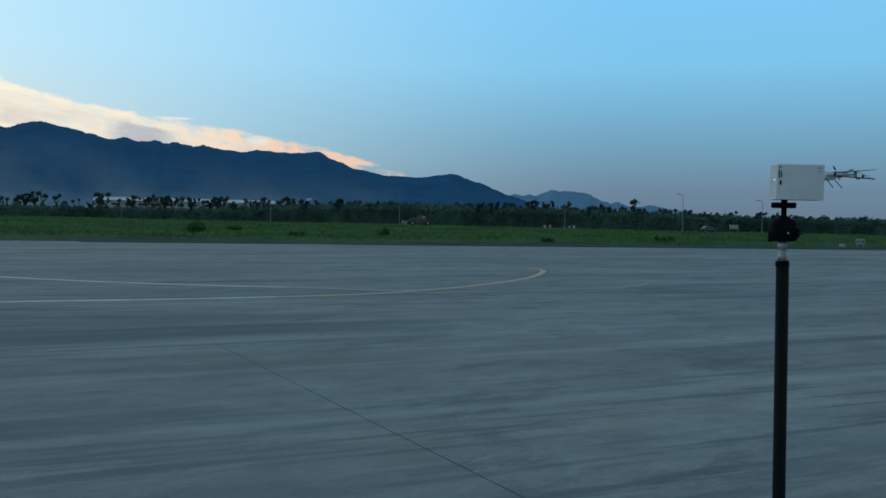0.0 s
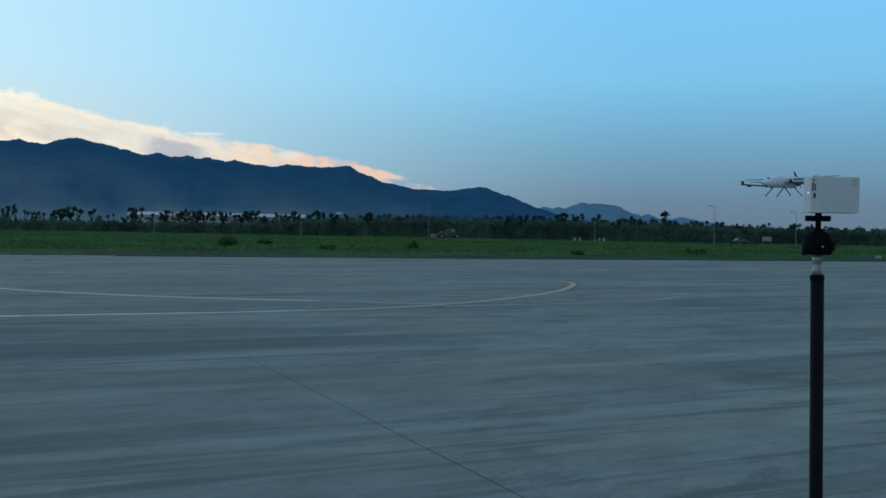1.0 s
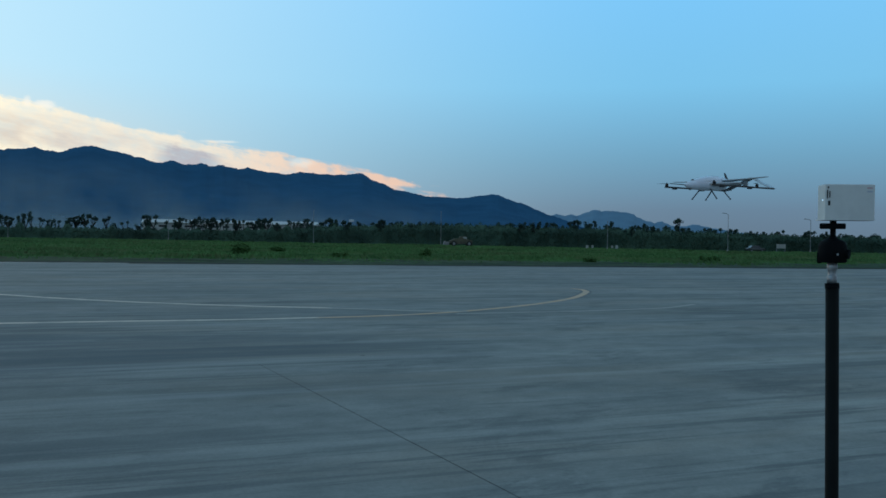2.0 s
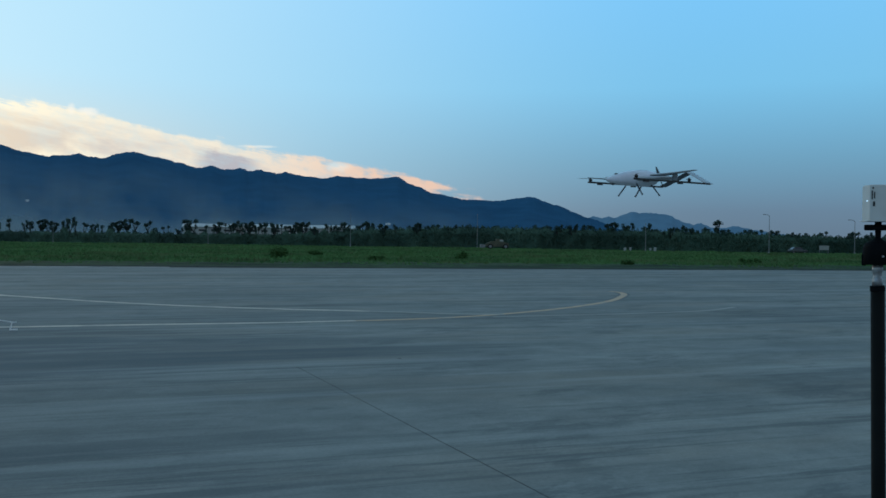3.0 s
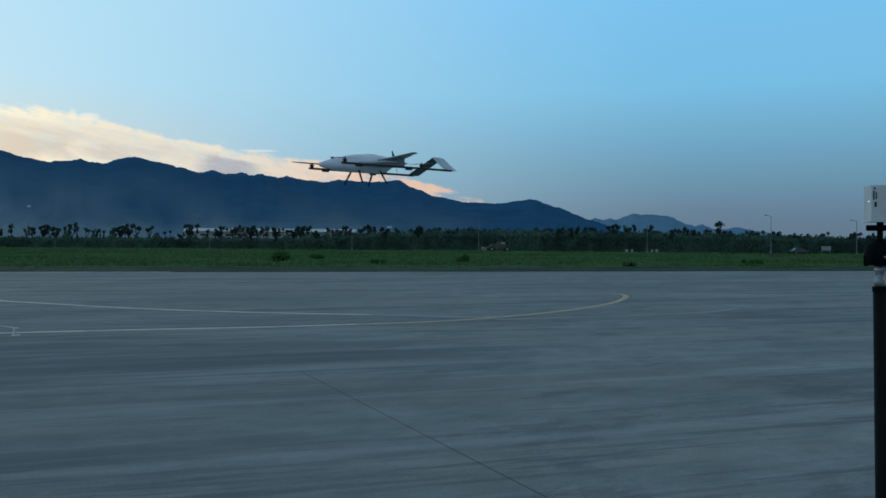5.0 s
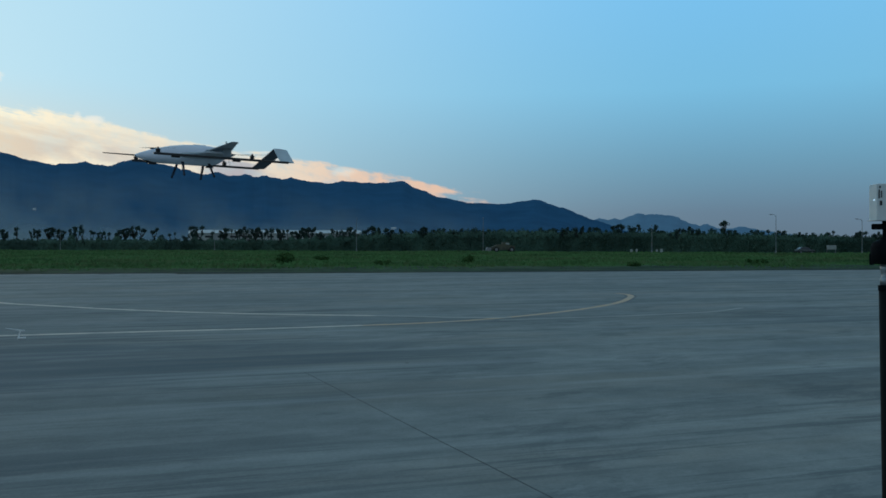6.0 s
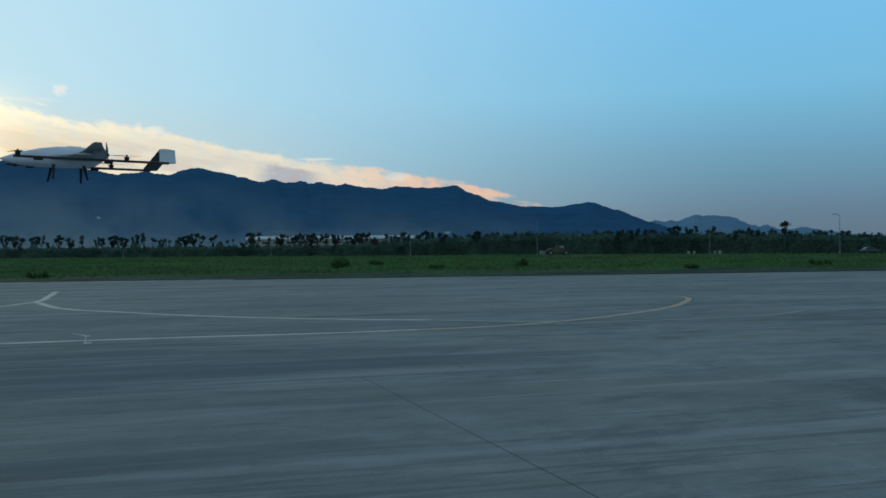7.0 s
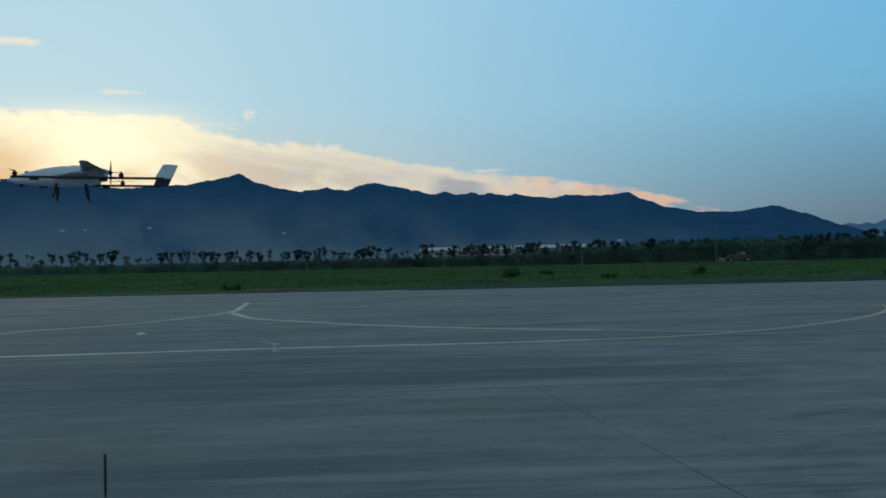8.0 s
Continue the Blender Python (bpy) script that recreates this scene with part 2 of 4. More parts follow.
    g.join(g.noise(along(1.2, 0.05, 0.4), 1.0, 6.0, 0.65), b.inputs["Height"])
    g.join(b.outputs[0], shader.inputs["Normal"])
    return m


def paint_material(name, base, worn):
    """Road paint with worn, broken places."""
    m = bpy.data.materials.new(name)
    m.use_nodes = True
    g = Graph(m.node_tree)
    shader = m.node_tree.nodes["Principled BSDF"]
    where = g.add("ShaderNodeTexCoord").outputs["Object"]
    rub = g.smooth(g.noise(where, 1.4, 6.0, 0.7), 0.46, 0.70)
    col = g.mix(g.math("MULTIPLY", rub, worn), (*base, 1.0), (0.27, 0.28, 0.26, 1.0))
    g.join(col, shader.inputs["Base Color"])
    shader.inputs["Roughness"].default_value = 0.7
    return m


M_CONCRETE = concrete_material()
M_SEALANT = material("joint_sealant", (0.035, 0.04, 0.042), 0.8, grain=0.4, grain_scale=6)
M_YELLOW = paint_material("yellow_line_paint", (0.52, 0.345, 0.205), 0.7)
M_WHITE_PAINT = paint_material("pale_line_paint", (0.58, 0.51, 0.425), 0.80)
M_FAINT = paint_material("faded_line_paint", (0.315, 0.31, 0.27), 0.9)
M_TAR = paint_material("dark_overpaint", (0.085, 0.085, 0.085), 0.4)
M_KERB = material("pale_kerb_concrete", (0.48, 0.48, 0.45), 0.85, grain=0.25, grain_scale=1.5, stain=0.4, stain_scale=0.35)
M_GROUND = material("field_soil_and_grass", (0.066, 0.142, 0.050), 0.95, grain=0.25, grain_scale=0.8, stain=0.4, stain_scale=0.12, bump=0.6, bump_scale=3, spec=0.0, dry=0.45)
M_DIRT = material("verge_dirt", (0.058, 0.098, 0.050), 0.95, grain=0.5, grain_scale=1.2, stain=0.5, stain_scale=0.22, spec=0.05, dry=0.25)
# soil darkened to paint the shadow line between grass and concrete
M_SHADOW_SOIL = material("shadow_line_soil", (0.026, 0.036, 0.032), 0.9, grain=0.4, grain_scale=1.5, stain=0.4, stain_scale=0.3, spec=0.1)
M_GRASS = material("grass_blades", (0.080, 0.176, 0.060), 0.8, stain=0.45, stain_scale=0.10, grain=0.18, grain_scale=0.3, island_tone=0.08, spec=0.05, dry=0.45)
M_BUSH = material("bush_leaves", (0.066, 0.142, 0.046), 0.8, island_tone=0.5, spec=0.1)
M_LEAF = material("tree_leaves", (0.036, 0.068, 0.058), 0.8, island_tone=0.3, random_tone=0.3, spec=0.1)
M_HEDGE = material("undergrowth_leaves", (0.066, 0.118, 0.086), 0.9, island_tone=0.08, stain=0.4, stain_scale=0.07, spec=0.05)
M_BARK = material("tree_bark", (0.034, 0.036, 0.034), 0.9, grain=0.5, grain_scale=4, bump=0.5, bump_scale=20)
# the blue of the air in between is painted into the slopes' base colour
M_HAZY_ROCK = material("haze_blue_mountain", (0.034, 0.114, 0.212), 1.0, grain=0.14, grain_scale=0.014, stain=0.14, stain_scale=0.0028, spec=0.0)
# paler copy of the mountain: thicker haze put into the base colour
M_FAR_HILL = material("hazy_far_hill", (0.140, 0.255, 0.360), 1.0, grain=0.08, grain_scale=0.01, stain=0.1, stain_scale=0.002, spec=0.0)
M_POLE = material("galvanised_pole", (0.23, 0.25, 0.26), 0.6, 0.2, grain=0.2)
M_LAMPHEAD = material("lamp_head_grey", (0.22, 0.23, 0.24), 0.5, 0.3, grain=0.15)
M_SHED = material("pale_shed_wall", (0.40, 0.43, 0.44), 0.7, grain=0.15, grain_scale=0.4, stain=0.25, stain_scale=0.08)
M_SHED_ROOF = material("pale_shed_roof", (0.46, 0.49, 0.50), 0.6, grain=0.15, grain_scale=0.3)
M_HOUSE = material("whitewashed_wall", (0.75, 0.76, 0.76), 0.8, grain=0.1)
M_BLACK = material("black_anodised", (0.0045, 0.006, 0.0075), 0.75, 0.0, grain=0.3, grain_scale=60, bump=0.05, bump_scale=300, spec=0.06)
M_TUBE = material("black_tube", (0.005, 0.0068, 0.007), 0.7, 0.0, grain=0.25, grain_scale=12, stain=0.2, stain_scale=4, spec=0.12)
M_CHROME = material("brushed_steel", (0.40, 0.42, 0.43), 0.5, 0.6, grain=0.35, grain_scale=60, stain=0.2, stain_scale=30)
M_PLASTIC = material("off_white_plastic", (0.60, 0.63, 0.62), 0.5, grain=0.05, grain_scale=60, stain=0.07, stain_scale=9)
M_PRINT_RED = material("faded_red_print", (0.50, 0.36, 0.38), 0.6, grain=0.1)
M_PRINT_BLUE = material("faded_blue_print", (0.40, 0.46, 0.54), 0.6, grain=0.1)
M_SLOT = material("dark_socket", (0.012, 0.014, 0.018), 0.6, grain=0.2, grain_scale=80)
# white skin, with the sky's blue reflection put into its base colour
M_SKIN = material("sky_tinted_airframe", (0.72, 0.78, 0.88), 0.28, grain=0.05, grain_scale=12, stain=0.08, stain_scale=3)
# greyer copy of the white skin: shade under the wings put into colour
M_SKIN_GREY = material("shade_toned_airframe", (0.40, 0.44, 0.47), 0.4, grain=0.08, grain_scale=12, stain=0.1, stain_scale=3)
# blue-grey stands in for the shade below the wing
M_FIN_GREY = material("shaded_pylon_tone", (0.20, 0.25, 0.28), 0.5, grain=0.1, grain_scale=12, stain=0.1, stain_scale=4)
M_FIN_DARK = material("dark_fin_underside", (0.085, 0.108, 0.135), 0.5, grain=0.15, grain_scale=12, stain=0.15, stain_scale=4)
M_CARBON = material("carbon_tube", (0.018, 0.020, 0.024), 0.4, grain=0.3, grain_scale=40)
M_MOTOR = material("motor_black", (0.015, 0.015, 0.017), 0.4, 0.5, grain=0.2, grain_scale=60)
M_BLADE = material("propeller_carbon", (0.030, 0.032, 0.036), 0.4, grain=0.2, grain_scale=30)
M_LEG = material("blue_black_leg", (0.016, 0.024, 0.045), 0.5, grain=0.25, grain_scale=30)
M_MACHINE = material("ochre_machine_paint", (0.098, 0.096, 0.060), 0.6, grain=0.3, grain_scale=2, stain=0.4, stain_scale=0.8)
M_CAR = material("silver_grey_car_paint", (0.055, 0.068, 0.068), 0.5, 0.1, grain=0.08)
M_GLASS = material("dark_window_glass", (0.02, 0.025, 0.03), 0.08, grain=0.1)
M_TYRE = material("tyre_rubber", (0.018, 0.018, 0.018), 0.85, grain=0.3)
M_BOARD = material("white_board", (0.34, 0.37, 0.36), 0.6, grain=0.1, stain=0.2, stain_scale=1.5)


def led_material():
    m = bpy.data.materials.new("status_led")
    m.use_nodes = True
    shader = m.node_tree.nodes["Principled BSDF"]
    shader.inputs["Base Color"].default_value = (0.6, 0.8, 1.0, 1.0)
    shader.inputs["Emission Color"].default_value = (0.55, 0.75, 1.0, 1.0)
    shader.inputs["Emission Strength"].default_value = 0.9
    return m


M_LED = led_material()


# ---- mesh helpers ----
def part(name, bm, mat, parent=None, label="", smooth=False):
    """Links a bmesh as one mesh object, under a thing or a part."""
    me = bpy.data.meshes.new(name)
    bm.normal_update()
    bm.to_mesh(me)
    bm.free()
    if smooth:
        me.polygons.foreach_set("use_smooth", [True] * len(me.polygons))
    me.materials.append(mat)
    ob = new(name, me)
    ob.parent = parent
    return tagged(ob, label)


def sheet(name, verts, faces, mat, parent=None, label="", smooth=False):
    me = bpy.data.meshes.new(name)
    me.from_pydata(verts, [], faces)
    me.update()
    if smooth:
        me.polygons.foreach_set("use_smooth", [True] * len(me.polygons))
    me.materials.append(mat)
    ob = new(name, me)
    ob.parent = parent
    return tagged(ob, label)


def thing(name, m, label, category, group="", kind=""):
    ob = new(name)
    ob.matrix_world = m
    ob.empty_display_size = 0.1
    return tagged(ob, label, category, group, kind)


def box(bm, size, at, turn=(0, 0, 0), bevel=0.0):
    """A bevelled block."""
    made = bmesh.ops.create_cube(bm, size=1.0, matrix=pose(*at, *turn) @ Matrix.Diagonal((*size, 1)))["verts"]
    if bevel:
        edges = list({e for v in made for e in v.link_edges})
        bmesh.ops.bevel(bm, geom=edges, offset=bevel, segments=2, affect="EDGES", profile=0.5)
    return bm


def rod(bm, a, b, ra, rb, sides=10):
    """A tapered round bar from a to b."""
    a, b = Vector(a), Vector(b)
    m = Matrix.Translation((a + b) / 2) @ (b - a).to_track_quat("Z", "Y").to_matrix().to_4x4()
    bmesh.ops.create_cone(bm, cap_ends=True, segments=sides, radius1=ra, radius2=rb, depth=(b - a).length, matrix=m)
    return bm


def lathe(bm, profile, at, sides=24):
    """A turned body: profile of (radius, height) from the bottom to the top."""
    rings = [[bm.verts.new((at[0] + r * math.cos(2 * math.pi * k / sides), at[1] + r * math.sin(2 * math.pi * k / sides), at[2] + h)) for k in range(sides)] for r, h in profile]
    for low, high in zip(rings, rings[1:]):
        for k in range(sides):
            bm.faces.new((low[k], low[(k + 1) % sides], high[(k + 1) % sides], high[k]))
    bm.faces.new(list(reversed(rings[0])))
    bm.faces.new(rings[-1])
    return bm


def loft(bm, sections):
    """A skin through closed rings of equal length, capped at both ends."""
    rings = [[bm.verts.new(p) for p in s] for s in sections]
    n = len(rings[0])
    for low, high in zip(rings, rings[1:]):
        for k in range(n):
            bm.faces.new((low[k], low[(k + 1) % n], high[(k + 1) % n], high[k]))
    bm.faces.new(list(reversed(rings[0])))
    bm.faces.new(rings[-1])
    bmesh.ops.recalc_face_normals(bm, faces=bm.faces[:])
    return bm


def ground_at(az, dist):
    return -dist * math.sin(radians(az)), dist * math.cos(radians(az))


# ---- ground ----
EDGE_AZ, EDGE_D = 10.5, 47.4       # the far edge of the apron: its normal and its distance
EN = Vector((-math.sin(radians(EDGE_AZ)), math.cos(radians(EDGE_AZ)), 0))
ET = Vector((EN.y, -EN.x, 0))


def field_height(x, y):
    far = min(1.0, max(0.0, (x * EN.x + y * EN.y - EDGE_D) / 12))
    return -0.05 + far * (0.05 + 0.10 * noise.noise(Vector((x * 0.03, y * 0.03, 0))))


def build_ground():
    # one sheet to the horizon, finer where the field is seen
    rows = [-4500, -1500, -400, -100, EDGE_D - 6, EDGE_D - 0.5] + [EDGE_D + 0.5 + 2.0 * k for k in range(12)] + [EDGE_D + 30 + 9 * k for k in range(22)] + [300, 420, 700, 1200, 2200, 4600]
    cols = [-4600, -1500, -600] + [-300 + 8 * k for k in range(70)] + [600, 1500, 4600]
    verts, faces = [], []
    for v in rows:
        for u in cols:
            p = EN * v + ET * u
            verts.append((p.x, p.y, field_height(p.x, p.y) if v < 300 else 0.0))
    n = len(cols)
    for r in range(len(rows) - 1):
        for c in range(n - 1):
            faces.append((r * n + c, r * n + c + 1, (r + 1) * n + c + 1, (r + 1) * n + c))
    tagged(sheet("ground", verts, faces, M_GROUND, smooth=True), "wide flat grass field reaching to the horizon", "ground", kind="structure")


JOINT_A, JOINT_DIR = Vector((-0.44, 7.71, 0)), Vector((2.30, -4.93, 0)).normalized()
JOINT_N = Vector((-JOINT_DIR.y, JOINT_DIR.x, 0))


def on_edge(p, way, inset=0.0):
    """Where the line from p along way meets the apron's far edge."""
    return p + way * ((EDGE_D - inset - p.dot(EN)) / way.dot(EN))


def build_apron():
    apron = thing("pavement", pose(0, 0, 0), "grey concrete airfield apron with brushed streaks and stains", "pavement", kind="structure")
    gap = 0.006
    cross = JOINT_A - JOINT_DIR * 3.1
    lane = Vector((math.cos(radians(STREAK)), math.sin(radians(STREAK)), 0))

    def slab(corners):
        bm = bmesh.new()
        top = [bm.verts.new((p.x, p.y, 0.0)) for p in corners]
        low = [bm.verts.new((p.x, p.y, -0.25)) for p in corners]
        bm.faces.new(top)
        for k in range(4):
            bm.faces.new((top[k], low[k], low[(k + 1) % 4], top[(k + 1) % 4]))
        bmesh.ops.recalc_face_normals(bm, faces=bm.faces[:])
        part("slab", bm, M_CONCRETE, apron)

    for side in (1, -1):
        near = cross + JOINT_N * side * gap
        far = cross + lane * (-side * 240.0 if lane.dot(JOINT_N) < 0 else side * 240.0)
        slab([near, far, far + JOINT_DIR * 260, near + JOINT_DIR * 260])
    a, b = cross - lane * 240, cross + lane * 240
    slab([on_edge(b, -JOINT_DIR), on_edge(a, -JOINT_DIR), a - JOINT_DIR * 0.001, b - JOINT_DIR * 0.001])
    a, b = cross - JOINT_DIR * 0.01, JOINT_A + JOINT_DIR * 250
    w = JOINT_N * gap
    sheet("joint", [(*(a - w).xy, -0.003), (*(a + w).xy, -0.003), (*(b + w).xy, -0.003), (*(b - w).xy, -0.003)], [(0, 1, 2, 3)], M_SEALANT, apron, "dark sealed joint between slabs")
    bm = bmesh.new()
    bmesh.ops.create_circle(bm, cap_ends=True, segments=14, radius=0.025, matrix=pose(-0.49, 11.3, 0.004) @ Matrix.Diagonal((1.3, 1, 1, 1)))
    part("oil_spot", bm, M_SEALANT, apron)
    # verge of bare soil and thin weeds along the field
    verts, faces = [], []
    for k in range(201):
        u = -150 + 1.5 * k
        wide = 10.0 + 9.0 * noise.noise(Vector((k * 0.07, 3.0, 0))) + 3.0 * noise.noise(Vector((k * 0.31, 5.0, 0))) + 1.2 * noise.noise(Vector((k * 1.1, 7.0, 0)))
        for share in (0.0, 0.15, 0.4, 0.7, 1.0):
            p = EN * (EDGE_D + max(1.5, wide) * share) + ET * u
            verts.append((p.x, p.y, -0.012 if share == 0 else field_height(p.x, p.y) + 0.05))
        if k:
            faces += [(5 * k - 5 + j, 5 * k + j, 5 * k + j + 1, 5 * k - 4 + j) for j in range(4)]
    tagged(sheet("verge", verts, faces, M_DIRT, smooth=True), "strip of bare soil and thin weeds beside the apron", "verge", kind="structure")


def build_shadow_line():
    """A dark soil strip that stands in for the shadow gap where the field meets the concrete, wider in places."""
    verts, faces = [], []
    for k in range(301):
        u = -150 + k
        wide = max(0.15, 1.1 + 1.6 * noise.noise(Vector((k * 0.06, 31.0, 0))) + 0.7 * noise.noise(Vector((k * 0.5, 33.0, 0))))
        for share in (0.0, 0.5, 1.0):
            p = EN * (EDGE_D + 0.27 + wide * share) + ET * u
            verts.append((p.x, p.y, max(-0.012, field_height(p.x, p.y) + 0.05) + 0.012))
        if k:
            faces += [(3 * k - 3 + j, 3 * k + j, 3 * k + j + 1, 3 * k - 2 + j) for j in range(2)]
    tagged(sheet("shadow_line_strip", verts, faces, M_SHADOW_SOIL, smooth=True), "dark line of soil standing for the shadow gap along the concrete edge", "gutter", kind="structure")


def spline(points, step=0.25):
    pts = [Vector((*p, 0)) for p in points]
    pts = [2 * pts[0] - pts[1]] + pts + [2 * pts[-1] - pts[-2]]
    out = []
    for a, b, c, d in zip(pts, pts[1:], pts[2:], pts[3:]):
        n = max(2, int((c - b).length / step))
        for k in range(n):
            t = k / n
            out.append(0.5 * ((2 * b) + (c - a) * t + (2 * a - 5 * b + 4 * c - d) * t * t + (3 * b - a - 3 * c + d) * t ** 3))
    return out + [pts[-2]]


def painted_line(points, width, mat, label, z=0.004):
    path = spline(points)
    verts, faces = [], []
    for k, p in enumerate(path):
        way = (path[min(k + 1, len(path) - 1)] - path[max(k - 1, 0)]).normalized()
        side = Vector((-way.y, way.x, 0)) * width / 2
        verts += [(*(p - side).xy, z), (*(p + side).xy, z)]
        if k:
            faces.append((2 * k - 2, 2 * k, 2 * k + 1, 2 * k - 1))
    return tagged(sheet("painted_line", verts, faces, mat), label, "road marking", "lines on the apron", "structure")


def build_lines():
    painted_line([(-24.0, 9.0), (-11.3, 13.4), (-7.6, 14.7), (-5.1, 15.45), (-3.1, 16.0), (-1.6, 16.55)], 0.24, M_WHITE_PAINT, "pale straight guide line on the apron", 0.0045)
    painted_line([(-1.6, 16.55), (-0.95, 16.8), (0.2, 17.4), (1.44, 18.4), (2.94, 20.05), (4.02, 21.6), (4.8, 23.0), (5.4, 24.5), (5.85, 26.0), (5.9, 27.0), (5.7, 27.5)],
                 0.20, M_YELLOW, "worn yellow guide line that bends into a hook")
    painted_line([(-15.1, 26.45), (-12.45, 23.2), (-10.1, 21.75), (-8.3, 20.75), (-6.6, 20.0), (-5.1, 19.5), (-3.7, 19.15), (-2.4, 18.9), (-1.5, 18.78)],
                 0.24, M_WHITE_PAINT, "pale curved guide line", 0.006)
    painted_line([(-17.4, 16.6), (-16.8, 18.7), (-16.3, 19.5), (-15.6, 20.7), (-15.05, 22.6), (-15.1, 26.4), (-16.4, 29.6), (-18.1, 33.3)], 0.24, M_WHITE_PAINT, "pale guide line that forks on the apron", 0.005)
    painted_line([(-1.5, 18.78), (-0.6, 18.6), (0.5, 18.3), (1.5, 18.35)], 0.22, M_FAINT, "rubbed-out end of the curved guide line", 0.0055)
    painted_line([(1.2, 17.7), (2.8, 18.3), (4.2, 18.8), (6.4, 19.95), (7.6, 21.2)], 0.13, M_FAINT, "faded old guide line", 0.0035)
    painted_line([(4.95, 23.4), (5.4, 24.5), (5.85, 26.0), (5.9, 27.0), (5.7, 27.5)], 0.36, M_TAR, "dark overpainted edge round the hooked line", 0.0028)


def build_kerb():
    """A low pale kerb that ends halfway along the far edge."""
    verts, faces = [], []
    us = [-150 + 1.5 * k for k in range(97)]
    for u in us:
        h = 0.018 + 0.008 * noise.noise(Vector((u * 0.4, 0, 0)))
        for v, z in ((-0.02, -0.1), (0.0, h), (0.20, h + 0.004), (0.22, -0.1)):
            p = EN * (EDGE_D + 0.03 + v) + ET * u
            verts.append((p.x, p.y, z))
    for a in range(len(us) - 1):
        for k in range(3):
            faces.append((a * 4 + k, a * 4 + 4 + k, a * 4 + 5 + k, a * 4 + 1 + k))
    faces += [(0, 1, 2, 3), tuple(len(verts) - 1 - k for k in range(4))]
    tagged(sheet("kerb", verts, faces, M_KERB), "low pale concrete kerb along the apron", "kerb", kind="structure")


build_ground()
build_apron()
build_kerb()
build_shadow_line()
build_lines()

# ---- mountains ----
RIDGE = [(75, 2.0), (62, 4.4), (50, 5.0), (43, 5.6), (36, 5.2), (32.3, 5.45), (30.9, 5.70), (28.9, 6.15), (27.8, 5.58), (26.5, 5.22), (25.0, 4.97), (24.1, 5.05), (23.2, 5.22), (22.6, 5.06), (21.8, 5.02), (20.9, 5.32), (20.0, 5.50),
         (18.5, 5.20), (17.1, 4.88), (15.9, 4.60), (15.2, 4.78), (14.3, 4.56), (13.3, 4.68), (12.65, 4.50), (12.1, 4.62), (11.4, 4.47), (10.8, 4.40), (10.3, 4.50), (9.7, 4.36), (9.0, 4.28), (7.95, 4.16), (6.8, 4.30),
         (4.5, 4.2), (2.75, 4.34), (1.8, 3.84), (0.25, 3.26), (-1.8, 2.86), (-4.2, 2.79), (-6.3, 3.08), (-8.1, 2.5), (-10.3, 1.66), (-12.5, 0.9), (-15.0, 0.4), (-30.0, 0.1)]
FAR_RIDGE = [(-5.0, 0.8), (-9.0, 1.45), (-10.0, 1.66), (-10.63, 1.81), (-11.1, 1.70), (-11.6, 1.78), (-12.0, 1.70), (-12.57, 1.93), (-13.15, 2.13), (-13.65, 2.04), (-14.2, 2.06), (-14.95, 1.98), (-15.5, 1.92),
             (-16.03, 1.64), (-16.55, 1.40), (-17.1, 1.28), (-17.5, 1.39), (-17.9, 1.24), (-18.2, 1.09), (-19.05, 1.08), (-19.65, 1.22), (-20.2, 1.08), (-21.2, 0.90), (-22.4, 0.70), (-26.0, 0.4), (-34.0, 0.2)]


def ridge_at(az, line=RIDGE):
    for (a, ea), (b, eb) in zip(line, line[1:]):
        if a >= az >= b:
            t = (a - az) / (a - b)
            t = t * t * (3 - 2 * t) * 0.6 + t * 0.4
            return ea + (eb - ea) * t
    return 0.1


def mountain_height(az, t):
    """Height over the plain at the share t of the way from the foot to the crest."""
    rag = 0.06 * noise.fractal(Vector((az * 1.5, 2.0, 0)), 0.5, 2.1, 7) + 0.03 * noise.fractal(Vector((az * 5.5, 12.0, 0)), 0.6, 2.1, 4)
    crest = 3300 * math.tan(radians(max(0.05, ridge_at(az) + rag))) + 1.6
    x, y = ground_at(az, 1900 + 1400 * min(t, 1.0))
    gully = noise.fractal(Vector((x * 0.0035, y * 0.0035, 1.0)), 0.9, 2.0, 6)
    if t > 1:
        return crest * (1 - 0.4 * (t - 1) * 20)
    return crest * (t ** 1.25) * (1 + 0.14 * gully * (1 - t))


def build_mountain():
    verts, faces = [], []
    azs = [75 - 0.12 * k for k in range(876)]
    steps = 20
    for az in azs:
        for s in range(steps + 3):
            t = s / steps
            dist = 1900 + 1400 * min(t, 1.0) + (300 * (t - 1.0) * steps if t > 1 else 0)
            x, y = ground_at(az, dist)
            verts.append((x, y, max(-2.0, mountain_height(az, t)) - (2.0 if s == 0 else 0)))
    n = steps + 3
    for a in range(len(azs) - 1):
        for s in range(n - 1):
            faces.append((a * n + s, (a + 1) * n + s, (a + 1) * n + s + 1, a * n + s + 1))
    tagged(sheet("mountain", verts, faces, M_HAZY_ROCK, smooth=True), "dark haze-blue mountain range beyond the airfield", "mountain", kind="structure")


